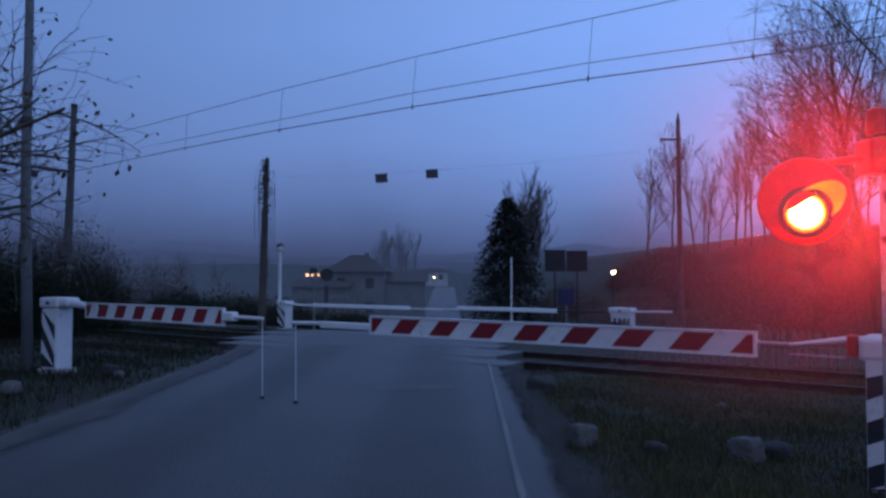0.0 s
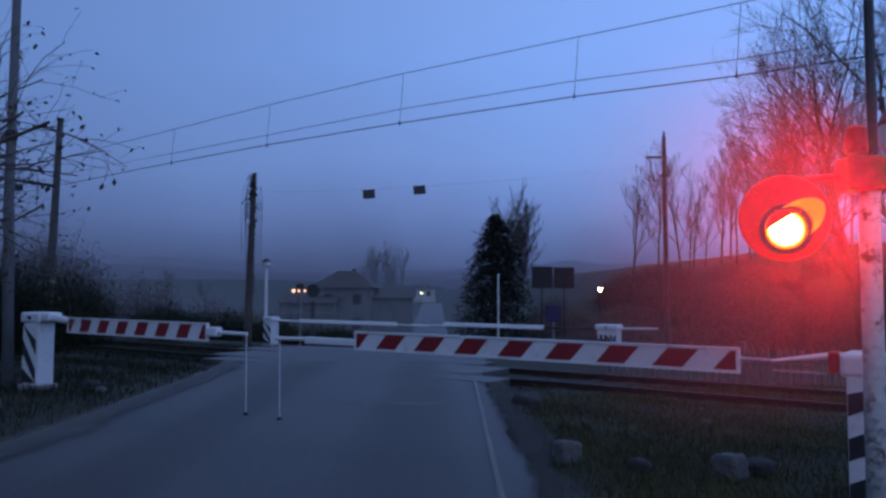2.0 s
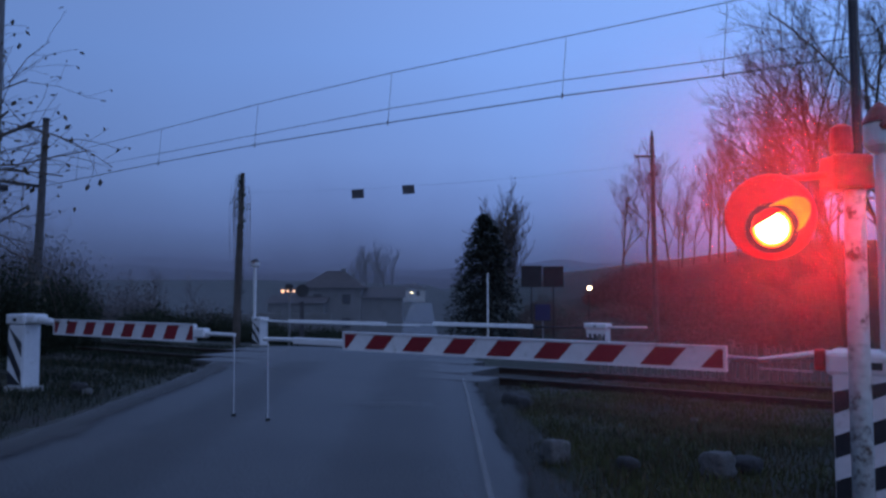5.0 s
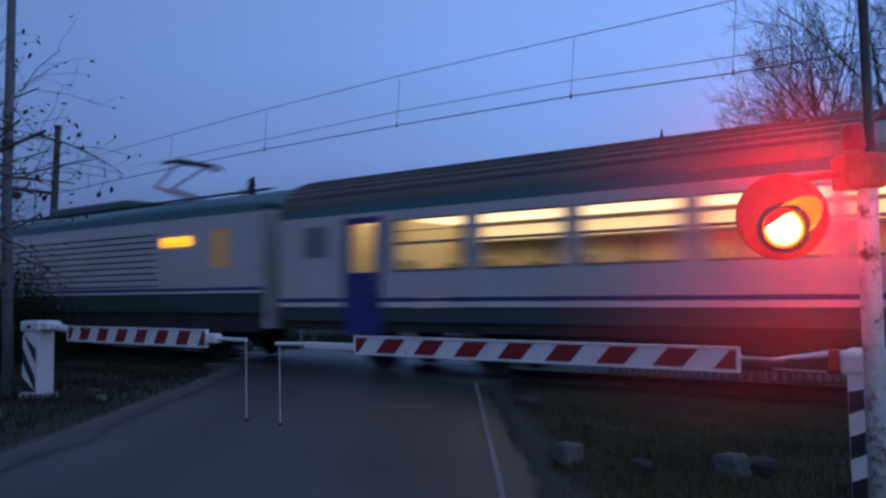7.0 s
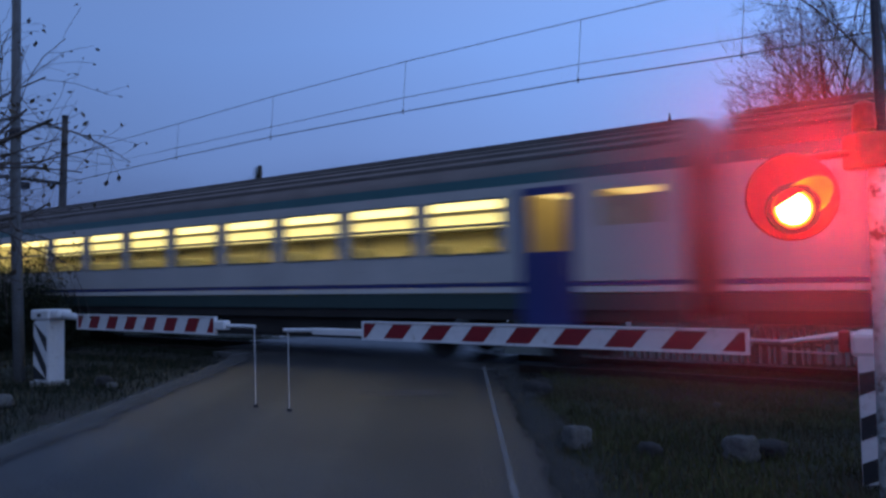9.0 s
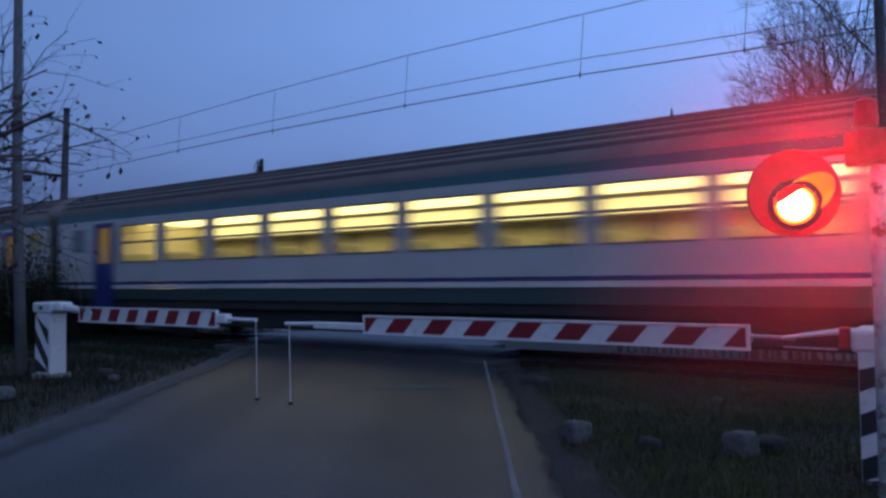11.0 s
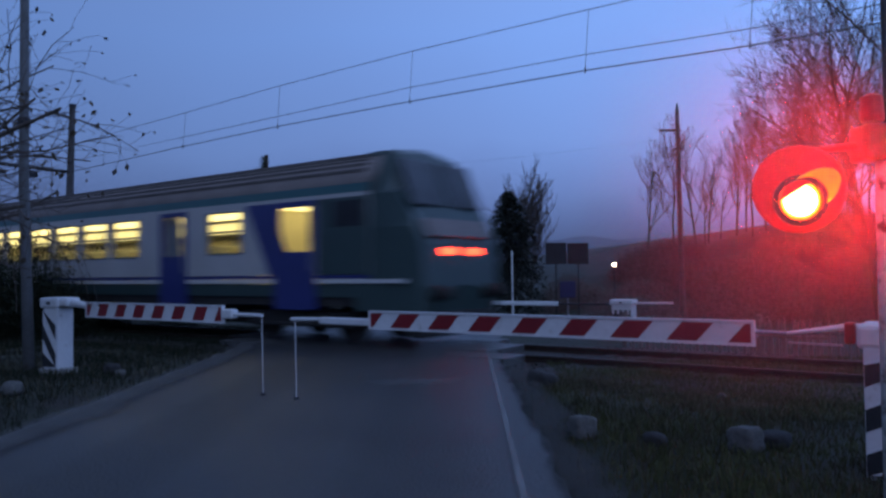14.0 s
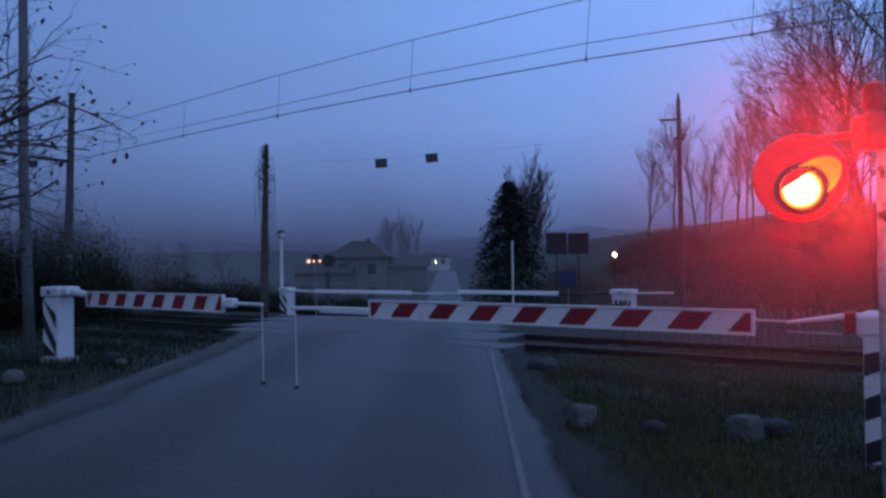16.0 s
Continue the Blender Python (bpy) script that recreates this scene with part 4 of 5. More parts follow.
def signal():
    """Road signal: mast, relay box, arm, round target with hooded red lamp lit."""
    cx, cy, cz = 2.135, 4.40, 1.94
    mx = 2.65
    root = empty("crossing_signal", pose(mx, cy, 0), "road signal with lit red lamp on flaking white mast", "traffic signal")
    part("mast", tube([(0, 0, -0.1), (0.0, 0, 1.9), (0.01, 0, 2.15)], [0.062, 0.058, 0.056], 16), M_FLAKED, root, "flaking white painted mast", smooth=True)
    # box, beacon and arm carry the lamp's red light as paint
    part("relay_box", box(-0.16, 0.08, -0.09, 0.10, 2.10, 2.31, bevel=0.02), M_RED_AND_LIT, root)
    part("beacon", lathe([(0.062, 2.33), (0.066, 2.36), (0.060, 2.48), (0.03, 2.50)], 16), M_RED_AND_LIT, root, at=pose(-0.07, 0, 0))
    part("mast_extension", tube([(0.06, 0.05, 2.3), (0.06, 0.05, 3.6)], 0.03, 8), M_DARKMETAL, root)
    part("arm", tube([(-0.12, 0.02, 2.20), (cx - mx, 0.05, 2.16), (cx - mx, 0.05, cz + 0.2)], 0.022, 8), M_RED_AND_LIT, root)
    head = part("target", lathe([(0.255, -0.012), (0.26, 0.0), (0.25, 0.014), (0.10, 0.018)], 48), M_LAMPRED, root, "round target disc coloured red for the lamp's light", at=pose(cx - mx, 0, cz, 90, 0, -14))
    part("lamp_ring", lathe([(0.150, 0.014), (0.150, 0.05), (0.118, 0.06), (0.116, 0.02)], 36), M_BLACK, head, at=pose(0, -0.07, 0))
    part("lens", lathe([(0.092, 0.030), (0.088, 0.044), (0.07, 0.052), (0.04, 0.058), (0.01, 0.059)], 36), M_LENS, head, "glowing signal lens", smooth=True, at=pose(0, -0.07, 0))
    part("lens_rim", lathe([(0.114, 0.022), (0.112, 0.036), (0.096, 0.046), (0.092, 0.030)], 36), M_LENSRIM, head, "orange glowing rim of the lens", at=pose(0, -0.07, 0))
    # hood: open below, projecting forwards and up
    bm = bmesh.new()
    tilt = Matrix.Translation((0, 0, 0.04)) @ pose(0, 0, 0, -22, 34, 0)
    a0, a1, k = radians(-28), radians(104), 24
    rings = []
    for r, z in ((0.124, 0.0), (0.114, 0.225), (0.110, 0.225), (0.120, 0.0)):
        rings.append([bm.verts.new(tilt @ Vector((r * math.cos(a0 + (a1 - a0) * i / k), r * math.sin(a0 + (a1 - a0) * i / k), z * (0.55 + 0.45 * math.sin(math.pi * i / k))))) for i in range(k + 1)])
    for u, w in zip(rings, rings[1:]):
        for i in range(k):
            bm.faces.new((u[i], u[i + 1], w[i + 1], w[i]))
    bmesh.ops.recalc_face_normals(bm, faces=bm.faces)
    part("hood", bm, M_HOOD_IN, head, "short hood over the lens", smooth=True, at=pose(0, -0.07, 0))
    # added plate cuts the lens to a half-moon as viewed from the camera
    bm = bmesh.new()
    arc = [Vector((0.116 * math.cos(radians(a)), 0.116 * math.sin(radians(a)), 0.062)) for a in range(62, 183, 8)]
    bm.faces.new([bm.verts.new(p) for p in arc])
    g = bmesh.ops.extrude_face_region(bm, geom=list(bm.faces))
    bmesh.ops.translate(bm, vec=(0, 0, 0.006), verts=[v for v in g["geom"] if isinstance(v, bmesh.types.BMVert)])
    bmesh.ops.recalc_face_normals(bm, faces=bm.faces)
    part("lens_trim_plate", bm, M_LAMPRED, head, "added red plate trimming the lens outline", at=pose(0, -0.07, 0))
    part("lamp_housing", lathe([(0.09, -0.16), (0.13, -0.13), (0.14, -0.014)], 24), M_BLACK, head)
    # added spot lights the halo sheet; added point lamp reddens target and mast
    beam = new("halo_spot", bpy.data.lights.new("halo_spot", "SPOT"))
    beam.data.energy, beam.data.color, beam.data.shadow_soft_size = 170, (1.0, 0.012, 0.024), 0.05
    beam.data.spot_size, beam.data.spot_blend = radians(150), 0.7
    beam.matrix_world = look((cx - 0.13, cy - 0.27, cz - 0.03), (0, 0, 1.5))
    glow = new("signal_light", bpy.data.lights.new("signal_light", "POINT"))
    glow.data.energy, glow.data.color, glow.data.shadow_soft_size = 4, (1.0, 0.022, 0.016), 0.05
    glow.matrix_world = pose(cx - 0.12, cy - 0.45, cz - 0.06)
    return root


signal()


def far_crossing():
    root = machine("barrier_machine", -23.0, 9.0, -0.65, 1.12, 0.42, 0.42, 0, "white striped barrier machine beyond the track")
    stripe_plate(root, pose(0.0, -0.225, 0.04, 0, 0, 0), 0.42, 0.90, 2, -0.5)
    b = empty("barrier_boom", trk_pose(-23.0, 9.0, -0.65), "plain white lowered barrier boom beyond the track", "barrier boom", "barrier booms")
    part("arm", tube([(0.2, -0.1, 1.02), (0.8, -0.05, 0.98), (1.6, 0, 0.97)], [0.05, 0.035, 0.03], 8), M_LITWHITE, b)
    part("beam", box(1.6, 6.45, -0.03, 0.03, 0.92, 1.05, bevel=0.015), M_LITWHITE, b)
    part("tip_tube", tube([(6.4, 0, 0.97), (7.9, 0, 0.965)], 0.02, 6), M_LITWHITE, b)
    root2 = machine("barrier_machine", -8.55, 9.0, -0.65, 1.20, 0.6, 0.42, 0, "pale barrier machine beyond the track by the fence")
    part("shaded_front", box(-0.29, 0.29, -0.225, -0.216, 0.05, 0.90, bevel=0.003), M_BLACK, root2, "black front with white wedges")
    for k in range(4):
        part("white_wedge", box(-0.27 + k * 0.15, -0.21 + k * 0.15, -0.230, -0.2255, 0.78, 0.90), M_WHITE, root2)
    part("weight_arm", tube([(-0.2, -0.1, 1.08), (1.5, -0.1, 1.12)], 0.03, 8), M_WHITE, root2)
    b2 = empty("barrier_boom", trk_pose(-8.55, 9.0, -0.65), "plain white lowered barrier boom beyond the track", "barrier boom", "barrier booms")
    part("beam", box(-5.95, -2.15, -0.03, 0.03, 0.98, 1.11, bevel=0.015), M_LITWHITE, b2)
    part("tip_tube", tube([(-5.9, 0, 1.0), (-7.3, 0, 0.99)], 0.02, 6), M_LITWHITE, b2)
    part("arm", tube([(-2.2, 0, 1.04), (-0.2, -0.1, 1.06)], 0.03, 8), M_DARKMETAL, b2)
    bell_post(-6.72, 30.75, -0.75, 2.85, 0.07)
    # signal for the other direction, seen from behind
    sg = empty("crossing_signal", pose(-5.35, 31.0, -0.8), "dark road signal seen from behind with small lamps lit", "traffic signal")
    part("mast", tube([(0, 0, -0.1), (0, 0, 2.55)], 0.05, 10), M_POLEGREY, sg)
    part("relay_box", box(-0.16, 0.12, -0.12, 0.12, 2.4, 2.62, bevel=0.02), M_BLACK, sg)
    part("arm", tube([(0.1, 0, 2.45), (0.5, 0, 2.42)], 0.02, 6), M_DARKMETAL, sg)
    part("target", lathe([(0.26, -0.012), (0.27, 0.0), (0.26, 0.014)], 28), M_BLACK, sg, at=pose(0.52, 0, 2.34, 90, 0, 0))
    for x, m_, r in ((-0.26, M_ORANGEGLOW, 0.07), (-0.05, M_ORANGEGLOW, 0.045), (0.20, M_ORANGEGLOW, 0.045)):
        part("lamp", lathe([(r * 0.5, -0.04), (r, -0.02), (r, 0.02), (r * 0.5, 0.04)], 14), m_, sg, "small glowing lamp", at=pose(x, -0.15, 2.32, 90, 0, 0))
    part("marker_panel", box(0.42, 0.60, -0.03, 0.03, 0.2, 1.9, bevel=0.01), M_SIGNBACK, sg)
    # slim marker post
    mp = empty("marker_post", pose(2.42, 26.4, -0.7), "slim pale marker post by the road", "post")
    part("post", tube([(0, 0, -0.1), (0, 0, 2.85)], 0.03, 8), M_FLAKED, mp)


far_crossing()


# ---- overhead line ----
def wire(name, pts, r, label):
    ob = part(name, tube(pts, r, 5), M_WIRE)
    return tagged(ob, label, "overhead wire", "overhead wires")


def overhead():
    con = [(-29, 0.35, 4.72), (-25, 0.2, 4.74), (-22.1, 0.05, 4.76), (-17, -0.05, 4.88), (-13.4, -0.05, 4.95), (-9.4, 0, 4.98), (-5.5, 0, 4.96), (-2.8, 0, 4.88), (6, 0.1, 4.86), (22, 0.2, 4.85), (60, 0, 4.85)]
    fee = [(-27.4, 2.2, 5.75), (-22.1, 0.1, 5.10), (-17, 0, 5.14), (-13.4, 0, 5.20), (-9.4, 0, 5.27), (-5.5, 0, 5.24), (-2.8, 0, 5.14), (6, 0.1, 5.15), (22, 0.2, 5.15), (60, 0, 5.15)]
    mes = [(-29, 0.3, 5.50), (-22.1, 0.05, 5.62), (-17, 0, 5.78), (-13.4, 0, 5.92), (-9.4, 0, 6.01), (-5.5, 0, 6.02), (-3.9, 0, 6.02), (6, 0, 6.10), (22, 0, 6.4), (60, 0, 6.1)]
    root = empty("overhead_line", Matrix(), "thin overhead contact wires with droppers above the track", "overhead line")
    for nm, L_, r in (("contact_wire", con, 0.0105), ("feeder_wire", fee, 0.007), ("messenger_wire", mes, 0.0075)):
        part(nm, tube([trk(s, o, z) for s, o, z in L_], r, 6), M_WIRE, root)
    for s in (-21.0, -17.1, -13.42, -9.42, -5.5, -2.75, 1.0, 5.0, 10.0):
        zc = ramp(s, [(a, c) for a, _, c in con])
        zm = ramp(s, [(a, c) for a, _, c in mes])
        part("dropper", tube([trk(s, 0, zc), trk(s + 0.08, 0.02, zm)], 0.005, 5), M_WIRE, root)
        part("clamp", tube([trk(s, 0, zc - 0.05), trk(s, 0, zc + 0.05)], 0.014, 6), M_DARKMETAL, root)
    # left mast with bracket
    m = empty("catenary_mast", trk_pose(-28.3, 2.9, -0.6), "dark steel catenary mast with insulated bracket", "catenary mast", "masts")
    part("mast", tube([(-0.42, 0, -0.3), (-0.2, 0, 4.2), (0.06, 0, 8.62)], [0.17, 0.15, 0.11], 10), M_MAST, m)
    part("mast_cap", tube([(0.06, 0, 8.6), (0.065, 0, 8.72)], 0.13, 8), M_DARKMETAL, m)
    part("bracket", tube([(-0.12, 0, 6.1), (-0.2, -3.2, 6.2)], 0.065, 8), M_DARKMETAL, m)
    part("hanging_switch", box(-0.34, -0.02, -1.75, -1.25, 5.78, 6.02, bevel=0.03), M_DARKMETAL, m)
    part("stay", tube([(-0.02, 0, 7.4), (-0.15, -1.8, 6.16)], 0.02, 6), M_MAST, m)
    ins = lathe([(0.05, -0.3), (0.1, -0.25), (0.05, -0.2), (0.1, -0.15), (0.05, -0.1), (0.1, -0.05), (0.05, 0), (0.1, 0.05), (0.05, 0.1), (0.05, 0.25)], 12)
    part("insulator", ins, M_RUST, m, at=pose(-0.2, -2.6, 5.9, 90, 0, 0))
    part("side_insulator", tube([(0.0, -0.05, 6.6), (0.9, -0.6, 6.35)], [0.04, 0.06], 8), M_RUST, m)
    part("switch_box", box(-0.42, -0.1, -0.3, -0.12, 2.6, 3.4, bevel=0.03), M_MAST, m)
    # mast on the open right side, out beyond the crossing
    m2 = empty("catenary_mast", trk_pose(24, 2.9, -0.3), "dark steel catenary mast beyond the crossing", "catenary mast", "masts")
    part("mast", tube([(0, 0, -0.3), (0, 0, 8.3)], [0.16, 0.11], 10), M_MAST, m2)
    part("bracket", tube([(0, 0, 6.4), (0, -3.0, 6.6)], 0.045, 8), M_MAST, m2)
    m3 = empty("catenary_mast", trk_pose(62, 2.9, -0.3), "dark steel catenary mast far along track", "catenary mast", "masts")
    part("mast", tube([(0, 0, -0.3), (0, 0, 8.3)], [0.16, 0.11], 10), M_MAST, m3)


overhead()


def poles():
    # grey pole beside the left barrier
    p = empty("street_pole", pose(-6.80, 12.2, 0), "tall grey concrete pole beside the barrier machine", "pole")
    part("pole", tube([(0.04, 0, -0.2), (-0.05, 0, 3.0), (-0.04, 0, 6.5), (0.0, 0, 9.0)], [0.088, 0.078, 0.065, 0.055], 12), M_POLEGREY, p, smooth=True)
    part("band", tube([(-0.05, 0, 3.95), (-0.05, 0, 4.10)], 0.098, 12), M_DARKMETAL, p)
    # ivy-grown pole
    q = empty("ivy_pole", pose(-7.3, 30.6, -1.0), "dark dead trunk pole overgrown with withered ivy", "pole")
    part("pole", tube([(-0.12, 0, -0.2), (-0.06, 0, 3.5), (0.06, 0, 7.35)], [0.17, 0.145, 0.085], 10), M_WOODPOLE, q)
    rng = random.Random(11)
    bm = bmesh.new()
    for k in range(520):
        z = rng.choice((rng.uniform(5.1, 6.5), rng.uniform(6.4, 7.3), rng.uniform(2.0, 5.2)))
        r = (0.12 + (0.30 if 5.4 < z < 6.3 else 0.09) * rng.random() ** 2) * (1.0 if z < 6.5 else 0.8)
        a = rng.uniform(0, math.tau)
        c = Vector((r * math.cos(a), r * math.sin(a), z))
        u = Vector((rng.uniform(-1, 1), rng.uniform(-1, 1), rng.uniform(-1, 1))).normalized() * rng.uniform(0.02, 0.055)
        w = u.orthogonal().normalized() * u.length
        bm.faces.new([bm.verts.new(c + v) for v in (u, w, -u, -w)])
    part("ivy", bm, M_IVY, q, "withered ivy")
    bm = bmesh.new()
    for k in range(26):
        a = rng.uniform(0, math.tau)
        z1 = rng.uniform(5.4, 7.2)
        x, y = math.cos(a) * rng.uniform(0.2, 0.48), math.sin(a) * 0.3
        add_tube(bm, [(0.05, 0, z1), (x * 0.8, y, z1 + 0.1), (x, y, z1 - rng.uniform(0.3, 1.0)), (x * 0.9, y, z1 - rng.uniform(1.0, 3.2))], [0.012, 0.01, 0.008, 0.005], 3)
    part("tendrils", bm, M_TWIG, q)
    # telegraph pole
    t_ = empty("telegraph_pole", pose(9.85, 31, -1.2), "weathered grey telegraph pole with short crossarm", "pole")
    part("pole", tube([(0.05, 0, -0.2), (0, 0, 4), (-0.02, 0, 9.25)], [0.135, 0.115, 0.085], 10), M_MAST, t_)
    part("cap", tube([(-0.02, 0, 9.2), (-0.02, 0, 9.5)], [0.06, 0.03], 8), M_DARKMETAL, t_)
    part("crossarm", box(-0.78, 0.12, -0.04, 0.04, 8.34, 8.42), M_WOODPOLE, t_)
    part("band", box(-0.2, 0.2, -0.06, 0.06, 7.55, 7.65), M_DARKMETAL, t_)
    # span cable with two square plates
    a, b = Vector((-7.15, 30.6, 5.55)), Vector((9.83, 31, 6.9))
    cb = empty("span_cable", Matrix(), "thin span cable carrying two small dark square plates", "cable")
    mid = [a.lerp(b, k / 12) - Vector((0, 0, 0.8 * (1 - (k / 6 - 1) ** 2) * 0.3)) for k in range(13)]
    part("cable", tube(mid, 0.003, 4), M_WIRE, cb)
    for px, pz in ((-2.55, 5.53), (-0.46, 5.72)):
        part("plate", box(-0.25, 0.25, -0.015, 0.015, -0.19, 0.18, bevel=0.01), M_SIGNBACK, cb, "small dark square plate", at=pose(px, 30.75, pz, 0, -4, 0))
        f_ = (px - a.x) / (b.x - a.x)
        zc = a.lerp(b, f_).z - 0.24 * (1 - (f_ * 2 - 1) ** 2)
        part("hanger", tube([(px, 30.74, pz + 0.1), (px, 30.74, zc)], 0.012, 5), M_DARKMETAL, cb)


poles()


def fence():
    root = empty("picket_fence", trk_pose(0, 3.7, -0.55), "low weathered concrete picket fence along the track", "fence")
    shared = None
    rng = random.Random(3)
    for k in range(100):
        s = 9.0 - k * 0.155
        if shared is None:
            bm = box(-0.035, 0.035, -0.025, 0.025, -0.2, 0.98)
            for v in bm.verts:
                if v.co.z > 0.9:
                    v.co.x *= 0.5
            shared = part("picket", bm, M_FENCE, root)
            ob = shared
        else:
            ob = new("picket", shared.data)
            ob.parent = root
        ob.matrix_basis = pose(s, 0, rng.uniform(-0.03, 0.03), 0, rng.uniform(-2.5, 2.5), 0)
    for z in (0.25, 0.72):
        part("rail", box(-6.5, 9.0, 0.03, 0.08, z - 0.03, z + 0.03), M_FENCE, root)
    for s in (-6.4, -3.6, -0.8, 2.0, 5.0):
        part("post", box(s - 0.06, s + 0.06, 0.02, 0.14, -0.2, 1.06, bevel=0.015), M_FENCE, root)
    # a few odd pale stakes by the near end
    st = empty("broken_fence_panel", trk_pose(-2.9, 2.7, -0.3), "broken pale picket panel leaning beside the track", "fence")
    for k in range(7):
        part("picket", box(-0.03, 0.03, -0.02, 0.02, -0.1, 0.75), M_FENCE, st, at=pose(-0.6 + k * 0.19, 0, 0, 0, 4 * math.sin(k * 2.1), 0))
    part("rail", box(-0.75, 0.7, 0.02, 0.05, 0.45, 0.5), M_FENCE, st)


fence()


def boulder(x, y, w, h, seed, material, label, square=0.5):
    rng = random.Random(seed)
    bm = bmesh.new()
    bmesh.ops.create_icosphere(bm, subdivisions=3, radius=1)
    for v in bm.verts:
        c = v.co.copy()
        m_ = max(abs(c.x), abs(c.y), abs(c.z))
        c = c.lerp(c / m_ * 0.85, square)
        c *= 1 + 0.10 * noise.noise(c * 1.8 + Vector((seed, 0, 0))) + 0.05 * noise.noise(c * 5 + Vector((seed, 3, 0)))
        v.co = Vector((c.x * w / 2, c.y * w / 2 * rng.uniform(0.98, 1.02), c.z * h / 2))
    ob = part("stone_block", bm, material, smooth=True)
    ob.matrix_basis = pose(x, y, land_z(x, y) + h * 0.36, rng.uniform(-6, 6), rng.uniform(-8, 8), rng.uniform(0, 60))
    tagged(ob, label, "stone", "stones on the verge")


M_PALESTONE = mat("pale_limestone", (0.085, 0.082, 0.076), 0.9, var=0.3, scale=5, fine=30, bump=0.8, dirt=(0.05, 0.055, 0.03))
M_DARKSTONE = mat("dark_stone", (0.022, 0.020, 0.019), 0.9, var=0.3, scale=5, fine=30, bump=0.8)
boulder(1.24, 6.7, 0.24, 0.25, 1, M_PALESTONE, "squared pale stone block on the grass verge", 0.93)
boulder(2.40, 5.95, 0.25, 0.25, 2, M_PALESTONE, "broken concrete block lying in the grass", 0.92)
boulder(2.70, 6.15, 0.28, 0.16, 3, M_DARKSTONE, "dark stone half sunk in grass", 0.4)
boulder(1.32, 10.0, 0.40, 0.26, 4, M_DARKSTONE, "dark block beside the rails", 0.6)
boulder(-5.35, 9.3, 0.27, 0.22, 5, M_PALESTONE, "rounded pale stone on the verge", 0.2)
boulder(-5.0, 11.3, 0.26, 0.2, 6, M_DARKSTONE, "small dark stone beside barrier machine", 0.3)
boulder(-4.75, 11.0, 0.16, 0.12, 7, M_PALESTONE, "small pale stone beside barrier machine", 0.3)
boulder(1.75, 6.2, 0.2, 0.14, 8, M_DARKSTONE, "small dark stone in grass", 0.3)
boulder(3.3, 8.9, 0.10, 0.10, 9, M_PALESTONE, "small white stone near the rail", 0.3)


# ---- signs, lamps, houses ----
def far_things():
    bd = empty("sign_boards", pose(6.6, 40, land_z(6.6, 40)), "two dark rectangular sign boards seen from behind", "sign")
    g = land_z(6.6, 40)
    for x in (-0.59, 0.58):
        part("board", box(x - 0.56, x + 0.56, -0.03, 0.03, 1.72 - g, 2.88 - g - (0.04 if x > 0 else 0), bevel=0.012), M_BOARDBACK, bd)
    for x in (-0.6, 0.6):
        part("post", tube([(x, 0.06, -0.2), (x, 0.06, 2.6 - g)], 0.035, 8), M_BOARDBACK, bd)
    bl = empty("blue_sign", pose(7.1, 43, land_z(7.1, 43)), "blue road sign in the dusk", "sign")
    g = land_z(7.1, 43)
    part("panel", box(-0.45, 0.45, -0.02, 0.02, -0.2 - g, 0.75 - g, bevel=0.03), M_SIGNBLUE, bl)
    part("post", tube([(0, 0.05, -0.2), (0, 0.05, 0.7 - g)], 0.04, 8), M_GALV, bl)
    for x, y, z, m_, r, lab in ((11.4, 50, 1.72, M_LAMPGLOW, 0.13, "street lamp with bright yellow light on the slope"), (-4.55, 150, -0.1, M_WHITEGLOW, 0.26, "distant roadside lamp with white light"),
                                (-2.0, 165, 1.2, M_LAMPGLOW, 0.16, "small distant lamp by a house"), (19.0, 60, 1.15, M_LAMPGLOW, 0.05, "tiny distant lamp on the slope")):
        g = land_z(x, y)
        z = max(z, g + 1.2)
        sl = empty("street_lamp", pose(x, y, g), lab, "street lamp", "distant lamps")
        part("post", tube([(0, 0.1, -0.2), (0, 0.1, z - g + r)], 0.05, 8), M_DARKMETAL, sl)
        part("shade", lathe([(r * 1.3, z - g + r * 0.6), (r * 1.0, z - g + r * 0.9), (r * 0.3, z - g + r * 1.5)], 16), M_DARKMETAL, sl)
        part("bulb", lathe([(r * 0.2, z - g - r), (r * 0.8, z - g - r * 0.5), (r, z - g), (r * 0.7, z - g + r * 0.5)], 16), m_, sl, "glowing bulb")


far_things()


